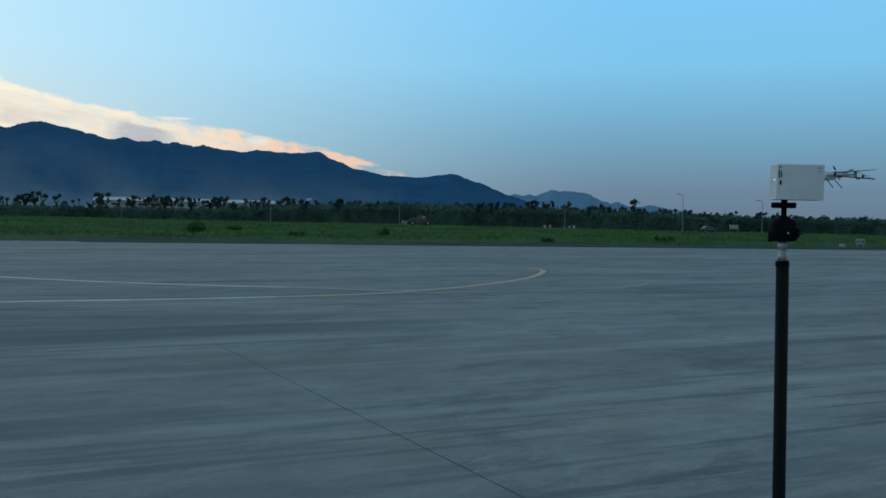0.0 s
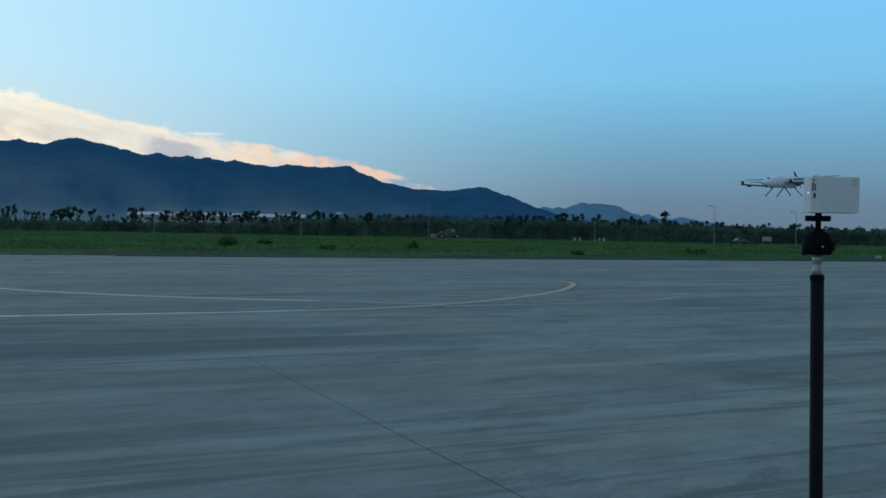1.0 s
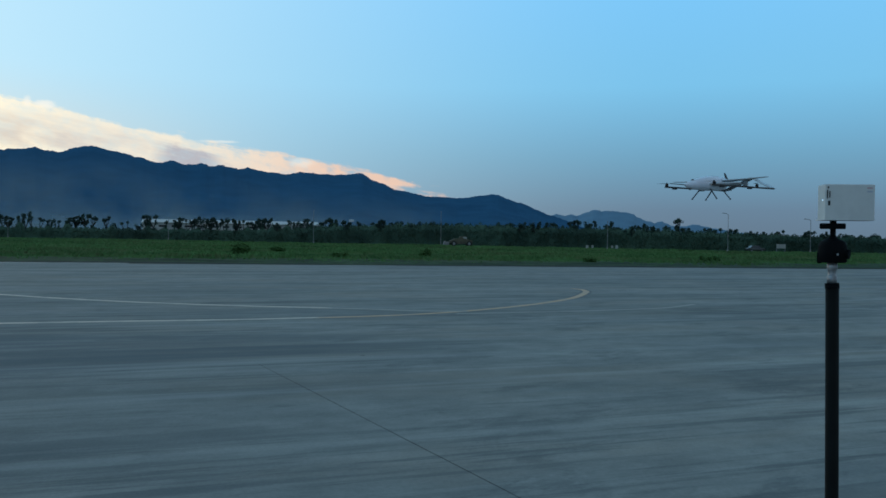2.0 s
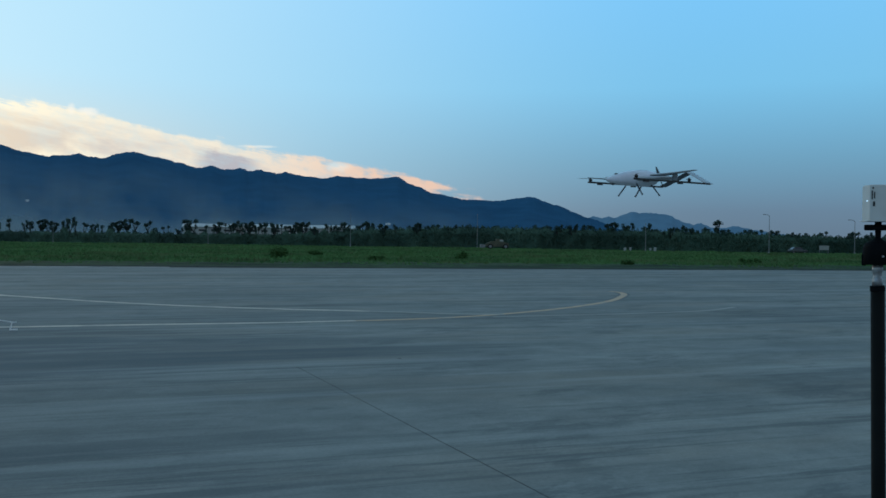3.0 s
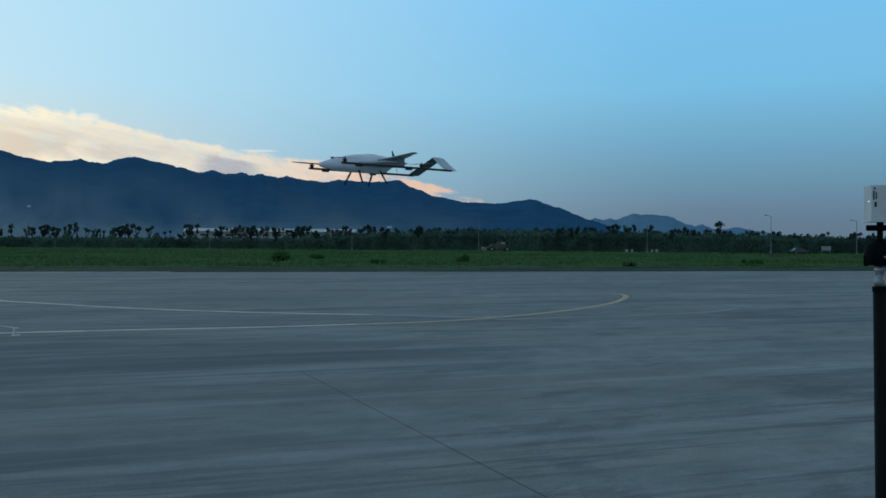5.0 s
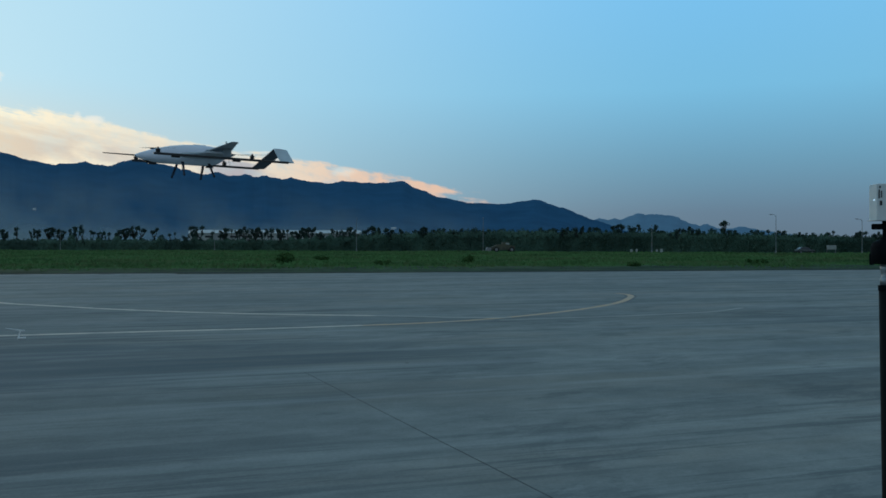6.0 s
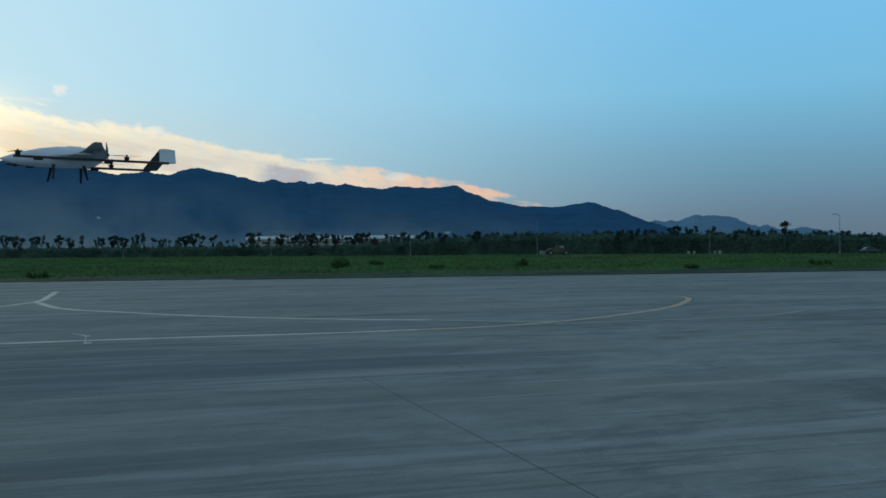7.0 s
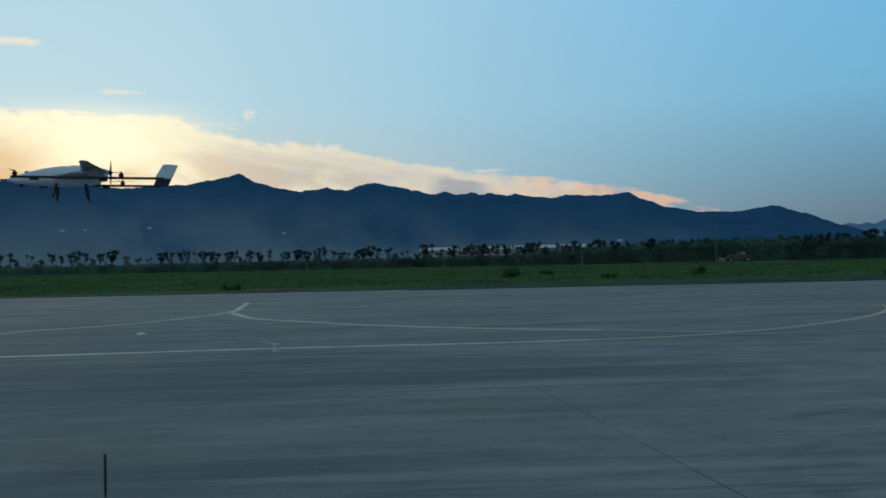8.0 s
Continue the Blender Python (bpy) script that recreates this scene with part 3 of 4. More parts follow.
def build_far_hill():
    """Hills behind the end of the range, paler by haze put into their colour."""
    verts, faces = [], []
    azs = [-4.0 - 0.12 * k for k in range(255)]
    for az in azs:
        rag = 0.045 * noise.fractal(Vector((az * 4.6, 8.0, 0)), 0.6, 2.1, 6)
        crest = 4400 * math.tan(radians(max(0.1, ridge_at(az, FAR_RIDGE) + rag)))
        for t in (0.0, 0.25, 0.5, 0.75, 1.0):
            x, y = ground_at(az, 3700 + 700 * t)
            verts.append((x, y, crest * t ** 1.1 * (1 + 0.1 * (1 - t) * noise.noise(Vector((x * 0.003, y * 0.003, 0)))) - 1))
        x, y = ground_at(az, 4700)
        verts.append((x, y, 0))
    for a in range(len(azs) - 1):
        for k in range(5):
            faces.append((a * 6 + k, (a + 1) * 6 + k, (a + 1) * 6 + k + 1, a * 6 + k + 1))
    tagged(sheet("far_hill", verts, faces, M_FAR_HILL, smooth=True), "pale haze-blue far hills behind the mountain range", "hill", kind="structure")


build_mountain()
build_far_hill()


def build_mist():
    """Thin evening mist along the foot of the mountains, thicker towards the low sun, in overlapping veils."""
    m = bpy.data.materials.new("evening_mist")
    m.use_nodes = True
    g = Graph(m.node_tree)
    m.node_tree.nodes.clear()
    at = g.add("ShaderNodeTexCoord").outputs["Object"]
    xyz = g.add("ShaderNodeSeparateXYZ")
    g.join(at, xyz.inputs[0])
    squash = g.add("ShaderNodeMapping")
    squash.inputs["Scale"].default_value = (0.006, 0.006, 0.006)
    g.join(at, squash.inputs["Vector"])
    torn = g.smooth(g.noise(squash.outputs[0], 1.0, 5.0, 0.60), 0.38, 0.64)
    west = g.smooth(xyz.outputs[0], 350.0, -900.0)
    top = g.math("ADD", 70.0, g.math("MULTIPLY", west, 105.0))
    low = g.math("SUBTRACT", 1.0, g.smooth(g.math("DIVIDE", xyz.outputs[2], top), 0.0, 1.0))
    thick = g.math("MULTIPLY", g.math("MULTIPLY", low, torn), g.math("MULTIPLY", g.math("ADD", 0.12, g.math("MULTIPLY", west, 0.36)), g.smooth(xyz.outputs[0], 420.0, 50.0)))
    haze = g.math("MULTIPLY", g.math("SUBTRACT", 1.0, g.smooth(xyz.outputs[2], 8.0, 48.0)), g.math("MULTIPLY", g.smooth(xyz.outputs[0], 60.0, -260.0), 0.20))
    thick = g.math("ADD", thick, haze, clamp=True)
    veil, clear_air, mixed = g.add("ShaderNodeBsdfDiffuse"), g.add("ShaderNodeBsdfTransparent"), g.add("ShaderNodeMixShader")
    veil.inputs[0].default_value = (0.36, 0.47, 0.53, 1.0)
    g.join(thick, mixed.inputs[0])
    g.join(clear_air.outputs[0], mixed.inputs[1])
    g.join(veil.outputs[0], mixed.inputs[2])
    g.join(mixed.outputs[0], g.add("ShaderNodeOutputMaterial").inputs[0])
    mist = thing("mist_bank", pose(0, 0, 0), "thin grey evening mist at the foot of the mountains", "mist", kind="stuff")
    for dist in (1480, 1640, 1790):
        verts, faces = [], []
        n = 80
        for k in range(n + 1):
            az = 66 - 84 * k / n
            x, y = ground_at(az, dist + 40 * noise.noise(Vector((az * 0.2, dist, 0))))
            verts += [(x, y, -1.0), (x, y + 10, 110.0), (x, y + 35, 225.0)]
            if k:
                a = 3 * k
                faces += [(a - 3, a, a + 1, a - 2), (a - 2, a + 1, a + 2, a - 1)]
        sheet("veil", verts, faces, m, mist, smooth=True).visible_shadow = False


build_mist()


# ---- trees ----
ROW_A, ROW_B = Vector((-114.0, 245.0, 0)), Vector((74.0, 159.0, 0))
ROW_DIR = (ROW_B - ROW_A).normalized()
ROW_N = Vector((-ROW_DIR.y, ROW_DIR.x, 0))


def row_point(az, back=0.0):
    """The point of the tree row in that direction, set back from it by some metres."""
    way = Vector((-math.sin(radians(az)), math.cos(radians(az)), 0))
    base = ROW_A + ROW_N * back
    t = base.dot(ROW_N) / way.dot(ROW_N)
    return way * t


def leaf_cloud(centres, count, size, rnd):
    """Many small bent leaves round the given centres of (place, radii)."""
    verts, faces = [], []
    for place, radii in centres:
        for _ in range(count):
            d = Vector((rnd.gauss(0, 1), rnd.gauss(0, 1), rnd.gauss(0, 1))).normalized() * (rnd.random() ** 0.45)
            p = place + Vector((d.x * radii.x, d.y * radii.y, d.z * radii.z))
            u = Vector((rnd.gauss(0, 1), rnd.gauss(0, 1), rnd.gauss(0, 0.7))).normalized()
            w = u.cross(Vector((rnd.gauss(0, 1), rnd.gauss(0, 1), rnd.gauss(0, 1)))).normalized()
            s = size * rnd.uniform(0.6, 1.4)
            k = len(verts)
            verts += [p - u * s, p + w * s * 0.5 + d * s * 0.2, p + u * s, p - w * s * 0.5 + d * s * 0.2]
            faces.append((k, k + 1, k + 2, k + 3))
    return verts, faces


def make_tree(kind, rnd):
    """A lopped roadside tree: a bare stem, forked limbs, and tufts of leaves at their ends."""
    tree = thing("tree", pose(0, 0, -50), "lopped roadside tree with dark tufted crown", "tree", "tree row behind the field")
    bm = bmesh.new()
    h = 6.0
    fork = rnd.uniform(2.3, 3.3)
    lean = Vector((rnd.uniform(-0.15, 0.15), rnd.uniform(-0.15, 0.15), fork))
    rod(bm, (0, 0, -0.2), lean * 0.5, 0.21, 0.18, 7)
    rod(bm, lean * 0.5, lean, 0.18, 0.15, 7)
    part("trunk", bm, M_BARK, tree)
    tufts = []
    limbs = {0: 4, 1: 3, 2: 5, 3: 2, 4: 6, 5: 4, 6: 2, 7: 3}[kind]
    for k in range(limbs):
        a = 2 * math.pi * (k + rnd.uniform(-0.3, 0.3)) / limbs
        spread = rnd.uniform(0.45, 1.35)
        tip = Vector((math.cos(a) * spread, math.sin(a) * spread, rnd.uniform(h - 1.5, h - 0.45)))
        mid = lean.lerp(tip, 0.5) + Vector((math.cos(a) * 0.2, math.sin(a) * 0.2, -0.15))
        bm = bmesh.new()
        rod(bm, lean * 0.97, mid, 0.13, 0.10, 6)
        rod(bm, mid, tip, 0.10, 0.06, 6)
        part("limb", bm, M_BARK, tree)
        size = rnd.uniform(0.34, 0.60)
        tufts.append((tip, Vector((size * rnd.uniform(0.9, 1.3), size * rnd.uniform(0.9, 1.3), size * rnd.uniform(0.8, 1.2)))))
        if rnd.random() < 0.6:
            tufts.append((tip + Vector((rnd.uniform(-0.5, 0.5), rnd.uniform(-0.5, 0.5), rnd.uniform(-0.8, 0.1))), Vector((0.34, 0.34, 0.36))))
        if rnd.random() < 0.3:
            tufts.append((mid + Vector((rnd.uniform(-0.3, 0.3), rnd.uniform(-0.3, 0.3), 0.1)), Vector((0.34, 0.34, 0.6))))
        if rnd.random() < 0.35:
            tufts.append((lean * rnd.uniform(0.55, 0.9) + Vector((rnd.uniform(-0.5, 0.5), rnd.uniform(-0.5, 0.5), 0)), Vector((0.42, 0.42, 0.55))))
    if kind in (2, 4):
        tufts.append((lean + Vector((0, 0, 0.9)), Vector((0.45, 0.45, 0.9))))
    verts, faces = leaf_cloud(tufts, 66, 0.20, rnd)
    sheet("crown", verts, faces, M_LEAF, tree)
    return tree


def tree_scale(az):
    """The row looks tallest in the middle, and lower where it comes nearer."""
    dist = row_point(az).length
    top = float(np.interp(az, (-8, 4, 14, 22, 28, 45), (1.25, 1.23, 1.17, 1.15, 1.22, 1.20))) if az > -8 else (1.32 if az > -14 else 1.32 + (az + 14) * 0.038)
    return (dist * math.tan(radians(top)) + 1.6) / 6.0


def build_trees():
    models = [make_tree(k, rng) for k in range(8)]
    az = 47.0
    used = set()
    while az > -33.0:
        p = row_point(az, rng.uniform(-2.0, 5.0))
        kind = rng.randrange(8)
        s = tree_scale(az) * rng.choice((0.70, 0.82, 0.90, 0.94, 0.97, 1.0, 1.05))
        m = Matrix.Translation((p.x, p.y, 0)) @ pose(0, 0, 0, 0, 0, rng.uniform(0, 360))
        if kind in used:
            tree = copy_thing(models[kind], m)
        else:
            tree, used = models[kind], used | {kind}
            tree.matrix_basis = m
        tree.scale = (s * rng.uniform(0.75, 1.08), s * rng.uniform(0.75, 1.08), s)
        dense = 0.56 if az > 5 else (0.80 if az > -15 else 0.62)
        az -= rng.uniform(0.5, 1.5) * dense
    # one taller tree with two bent limbs over the thicket
    p = row_point(-18.66, 1.0)
    tall = copy_thing(models[3], Matrix.Translation((p.x, p.y, 0)) @ pose(0, 0, 0, 0, 0, 70))
    tall.scale = (1.25, 1.25, (p.length * math.tan(radians(1.55)) + 1.6) / 6.0)
    tagged(tall, "tall lopped tree with two bent tufted limbs")
    for kind in set(range(8)) - used:
        p = row_point(-4.0 - kind, 8.0)
        models[kind].matrix_basis = Matrix.Translation((p.x, p.y, 0))


def hedge_top(az):
    """Height of the undergrowth under the trees, in metres."""
    dist = row_point(az).length
    top = float(np.interp(az, (-28, -23, -17, -10, -5, 0, 5, 8, 12), (0.50, 0.62, 0.84, 0.94, 1.00, 0.97, 0.74, 0.48, 0.31)))
    # scattered taller shrubs where the row is open
    top += 0.75 * max(0.0, noise.noise(Vector((az * 1.9, 21.0, 0))) - 0.03) * min(1.0, max(0.0, (az - 2) / 5))
    return dist * math.tan(radians(top)) + 1.6


def build_hedge():
    # an uneven dark core, and loose leaves all over it
    verts, faces = [], []
    azs = [49 - 0.2 * k for k in range(420)]
    for az in azs:
        h = hedge_top(az) * (0.98 + 0.10 * noise.noise(Vector((az * 2.1, 0, 0))))
        for back, z in ((-2.4, -0.2), (-2.2, h * 0.45), (-1.5, h * 0.8), (0.2, h * 0.96), (3.0, h * 0.90), (4.5, -0.2)):
            p = row_point(az, back + 0.7 * noise.noise(Vector((az * 1.7, z, 4))))
            verts.append((p.x, p.y, z))
    for a in range(len(azs) - 1):
        for k in range(5):
            faces.append((a * 6 + k, (a + 1) * 6 + k, (a + 1) * 6 + k + 1, a * 6 + k + 1))
    hedge = thing("undergrowth", pose(0, 0, 0), "dense dark undergrowth below the tree row", "undergrowth", kind="stuff")
    sheet("thicket", verts, faces, M_HEDGE, hedge, smooth=True)
    verts, faces = [], []
    for _ in range(46000):
        az = rng.uniform(-34, 48)
        h = hedge_top(az) * (1.00 + 0.12 * noise.noise(Vector((az * 2.1, 0, 0))) + (0.22 if az > 4 else 0.13) * noise.noise(Vector((az * 7.0, 9.0, 0))))
        z = h * rng.random() ** 0.7
        p = row_point(az, -2.7 + 0.9 * (z / h) + rng.gauss(0, 0.35) + (3.0 * rng.random() if z > h * 0.75 else 0))
        p = Vector((p.x, p.y, z))
        u = Vector((rng.gauss(0, 1), rng.gauss(0, 1), rng.gauss(0, 1))).normalized()
        w = u.cross(Vector((rng.gauss(0, 1), rng.gauss(0, 1), rng.gauss(0, 1)))).normalized()
        s = rng.uniform(0.12, 0.34)
        u = (u + Vector((0, 0, 0.9))).normalized()  # upright shoots
        k = len(verts)
        verts += [p - u * s, p + w * s * 0.42, p + u * s * 1.3, p - w * s * 0.42]
        faces.append((k, k + 1, k + 2, k + 3))
    sheet("leaves", verts, faces, M_HEDGE, hedge)


def build_grass():
    n = 60000
    dist = EDGE_D + 0.7 + 190 * nrng.rand(n) ** 1.8
    side = (nrng.rand(n) * 2 - 1) * (60 + dist * 0.75)
    verts, faces = [], []
    for v, u in zip(dist, side):
        p = EN * v + ET * u
        bare = (v - EDGE_D) / 21.0 + 0.55 * noise.noise(Vector((p.x * 0.12, p.y * 0.12, 6.0)))
        if rng.random() > 0.05 + 0.95 * min(1.0, max(0.0, bare)) ** 2:
            continue
        z = field_height(p.x, p.y)
        tall = (0.22 + 0.22 * noise.noise(Vector((p.x * 0.11, p.y * 0.11, 2.0)))) * rng.uniform(0.6, 1.4) * min(1.0, (v - EDGE_D) / 14 + 0.12) * 0.85
        wide = 0.10 + 0.0022 * v
        for _ in range(3):
            a = rng.uniform(-1, 1)
            tip = Vector((p.x + rng.gauss(0, 0.14), p.y + abs(rng.gauss(0, 0.22)), z + max(0.08, tall)))
            k = len(verts)
            off = Vector((rng.gauss(0, 0.15), rng.gauss(0, 0.15), 0))
            verts += [(p.x + off.x - wide / 2, p.y + off.y + a * 0.05, z - 0.02), (p.x + off.x + wide / 2, p.y + off.y - a * 0.05, z - 0.02), tuple(tip + off)]
            faces.append((k, k + 1, k + 2))
    tagged(sheet("grass", verts, faces, M_GRASS), "rough green grass of the airfield strip", "grass", kind="stuff")


def build_bushes():
    for az, dist, w, h in ((10.65, 72, 1.05, 0.85), (-1.7, 69, 0.8, 0.75), (8.4, 84, 0.9, 0.5), (29.5, 58, 0.8, 0.45), (-20.6, 72, 0.7, 0.45), (-12.9, 62, 0.45, 0.35), (4.0, 66, 0.8, 0.35)):
        x, y = ground_at(az, dist)
        bush = thing("bush", pose(x, y, field_height(x, y)), "low dark green bush in the grass", "bush", "bushes in the field")
        tufts = [(Vector((rng.uniform(-w, w) * 0.7, rng.uniform(-0.5, 0.5), h * rng.uniform(0.3, 0.7))), Vector((w * 0.4, 0.4, h * 0.45))) for _ in range(7)]
        verts, faces = leaf_cloud(tufts, 150, 0.085, rng)
        sheet("foliage", verts, faces, M_BUSH, bush)
        bm = bmesh.new()
        for _ in range(5):
            rod(bm, (0, 0, -0.05), (rng.uniform(-w, w) * 0.5, rng.uniform(-0.3, 0.3), h * 0.6), 0.02, 0.008, 5)
        part("stems", bm, M_BARK, bush)


build_trees()
build_hedge()
build_grass()
build_bushes()


# ---- far things ----
def lamp_post(az, height, arm, back=-6.0):
    p = row_point(az, back)
    post = thing("street_lamp", pose(p.x, p.y, 0), "pale thin steel lamp post before the trees" if not arm else "pale steel lamp post with a curved arm", "street lamp", "lamp posts along the trees")
    bm = bmesh.new()
    rod(bm, (0, 0, -0.2), (0, 0, height), 0.07, 0.04, 10)
    part("pole", bm, M_POLE, post)
    bm = bmesh.new()
    lathe(bm, [(0.2, 0.0), (0.2, 0.12), (0.13, 0.18), (0.12, 0.5)], (0, 0, 0), 12)
    part("base", bm, M_POLE, post)
    if arm:
        bm = bmesh.new()
        rod(bm, (0, 0, height - 0.15), (-0.35, 0, height + 0.15), 0.045, 0.04, 8)
        rod(bm, (-0.35, 0, height + 0.15), (-0.8, 0, height + 0.2), 0.04, 0.035, 8)
        part("arm", bm, M_POLE, post)
        bm = bmesh.new()
        box(bm, (0.5, 0.24, 0.12), (-0.98, 0, height + 0.2), (0, 4, 0), 0.03)
        part("lamp_head", bm, M_LAMPHEAD, post)
    else:
        bm = bmesh.new()
        lathe(bm, [(0.06, 0.0), (0.11, 0.04), (0.11, 0.16), (0.03, 0.22)], (0, 0, height), 10)
        part("cap", bm, M_LAMPHEAD, post)


def build_lamps():
    for az, top, arm in ((24.6, 0.72, False), (15.29, 1.02, False), (5.91, 1.73, False), (-2.75, 1.79, False), (-14.03, 1.25, False), (-21.72, 1.85, True), (-26.63, 1.5, True), (33.5, 0.9, False)):
        d = row_point(az, -6.0).length
        lamp_post(az, d * math.tan(radians(top)) + 1.6, arm)


def build_shed():
    """A long pale hall behind the trees."""
    a, b = Vector((*ground_at(16.9, 520), 0)), Vector((*ground_at(5.6, 520), 0))
    mid, along = (a + b) / 2, (b - a)
    m = Matrix.Translation(mid) @ Matrix.Rotation(math.atan2(along.y, along.x), 4, "Z")
    L = along.length
    shed = thing("warehouse", m, "long pale grey hall with a low roof beyond the trees", "warehouse")
    bm = bmesh.new()
    box(bm, (L, 22, 8.4), (0, 11, 4.2), bevel=0.05)
    part("wall", bm, M_SHED, shed)
    bm = bmesh.new()
    ring = lambda x: [Vector((x, -0.8, 8.3)), Vector((x, 22.8, 8.3)), Vector((x, 22.8, 8.6)), Vector((x, 11, 10.6)), Vector((x, -0.8, 8.6))]
    loft(bm, [ring(-L / 2 - 0.6), ring(L / 2 + 0.6)])
    part("roof", bm, M_SHED_ROOF, shed)
    for k in range(14):
        bm = bmesh.new()
        x = -L / 2 + (k + 0.5) * L / 14
        box(bm, (3.6, 0.12, 1.2), (x, -0.05, 6.4), bevel=0.02)
        part("window", bm, M_GLASS, shed)


def build_hill_houses():
    for az, el, w in ((39.8, 2.5, 14), (38.5, 2.5, 11), (34.66, 2.6, 11), (26.05, 2.2, 8), (3.37, 1.1, 13)):
        t = next(k / 200 for k in range(1, 200) if mountain_height(az, k / 200) > (1900 + 7 * k) * math.tan(radians(el)))
        x, y = ground_at(az, 1900 + 1400 * t - 6)
        hill = thing("hill_house", pose(x, y, mountain_height(az, t) - 2.0, 0, 0, az), "small white building at the foot of the mountain", "house", "white buildings on the slope")
        bm = bmesh.new()
        box(bm, (w, 8, 5.0), (0, 0, 2.5), bevel=0.05)
        part("wall", bm, M_HOUSE, hill)
        bm = bmesh.new()
        ring = lambda x0: [Vector((x0, -4.4, 5.0)), Vector((x0, 4.4, 5.0)), Vector((x0, 0, 6.2))]
        loft(bm, [ring(-w / 2 - 0.4), ring(w / 2 + 0.4)])
        part("roof", bm, M_SHED_ROOF, hill)


def wheel(parent, x, y, r, w):
    bm = bmesh.new()
    rod(bm, (x, y - w / 2, r), (x, y + w / 2, r), r, r, 18)
    tyre = part("wheel", bm, M_TYRE, parent)
    bm = bmesh.new()
    rod(bm, (x, y - w / 2 - 0.01, r), (x, y + w / 2 + 0.01, r), r * 0.55, r * 0.55, 14)
    part("rim", bm, M_POLE, tyre)


def build_machine():
    """A low ochre site machine parked before the trees."""
    p = row_point(-4.05, -7.0)
    m = thing("site_machine", pose(p.x, p.y, 0, 0, 0, 4), "ochre site machine with a cab parked on the grass", "vehicle")
    bm = bmesh.new()
    loft(bm, [[Vector((x, -1.0, z0)), Vector((x, 1.0, z0)), Vector((x, 1.0, z1)), Vector((x, -1.0, z1))] for x, z0, z1 in ((-2.2, 0.6, 1.1), (-1.2, 0.5, 1.6), (0.4, 0.5, 1.75), (2.6, 0.6, 1.3))])
    part("body", bm, M_MACHINE, m)
    bm = bmesh.new()
    box(bm, (1.5, 1.8, 0.9), (0.7, 0, 1.68), bevel=0.08)
    cab = part("cab", bm, M_MACHINE, m)
    for y in (-0.92, 0.92):
        bm = bmesh.new()
        box(bm, (0.8, 0.04, 0.5), (1.0, y, 1.72), bevel=0.02)
        part("window", bm, M_BOARD, cab, "pale covered cab window")
    bm = bmesh.new()
    box(bm, (1.0, 2.2, 0.8), (-3.0, 0, 0.55), (0, 14, 0), 0.08)
    part("bucket", bm, M_LAMPHEAD, m, "pale steel bucket")
    for y in (-0.8, 0.8):
        bm = bmesh.new()
        rod(bm, (-2.7, y, 0.8), (-0.9, y, 1.4), 0.09, 0.09, 8)
        part("arm", bm, M_MACHINE, m)
    for x in (-1.4, 1.9):
        for y in (-1.0, 1.0):
            wheel(m, x, y, 0.55, 0.4)


def build_car():
    p = row_point(-23.4, -8.0)
    car = thing("car", pose(p.x, p.y, 0, 0, 0, 3) @ Matrix.Scale(0.8, 4), "silver-grey car parked before the trees", "car")
    bm = bmesh.new()
    prof = [(-2.1, 0.3), (2.1, 0.3), (2.15, 0.75), (1.5, 0.9), (-1.7, 0.95), (-2.1, 0.8)]
    loft(bm, [[Vector((x, y, z)) for x, z in prof] for y in (-0.85, 0.85)])
    bmesh.ops.bevel(bm, geom=bm.edges[:], offset=0.06, segments=2, affect="EDGES")
    part("body", bm, M_CAR, car, smooth=True)
    bm = bmesh.new()
    loft(bm, [[Vector((x, y * k, z)) for x, k, z in ((-1.6, 1, 0.92), (1.2, 1, 0.88), (0.55, 0.85, 1.42), (-1.0, 0.85, 1.45))] for y in (-0.78, 0.78)])
    part("cabin", bm, M_GLASS, car)
    bm = bmesh.new()
    box(bm, (1.5, 1.25, 0.05), (-0.22, 0, 1.46), (0, 1, 0), 0.02)
    part("roof", bm, M_CAR, car)
    for x in (-1.3, 1.3):
        for y in (-0.8, 0.8):
            wheel(car, x, y, 0.31, 0.2)


def build_board():
    p = row_point(-24.93, -7.0)
    board = thing("notice_board", pose(p.x, p.y, 0, 0, 0, 24), "white notice board on two posts before the trees", "sign")
    bm = bmesh.new()
    box(bm, (2.4, 0.08, 0.80), (0, 0, 1.10), bevel=0.02)
    part("panel", bm, M_BOARD, board)
    for x in (-1.1, 1.1):
        bm = bmesh.new()
        rod(bm, (x, 0.06, -0.1), (x, 0.06, 1.52), 0.05, 0.05, 8)
        part("post", bm, M_POLE, board)


def marker(az, dist, w, h):
    x, y = ground_at(az, dist)
    mk = thing("marker_block", pose(x, y, field_height(x, y), 0, 0, az), "small white marker block in the grass", "marker", "white markers in the field")
    bm = bmesh.new()
    box(bm, (w, w * 0.6, h), (0, 0, h / 2), bevel=0.03)
    part("block", bm, M_BOARD, mk)
    bm = bmesh.new()
    box(bm, (w * 1.2, w * 0.8, 0.08), (0, 0, 0.04), bevel=0.01)
    part("foot", bm, M_LAMPHEAD, mk)


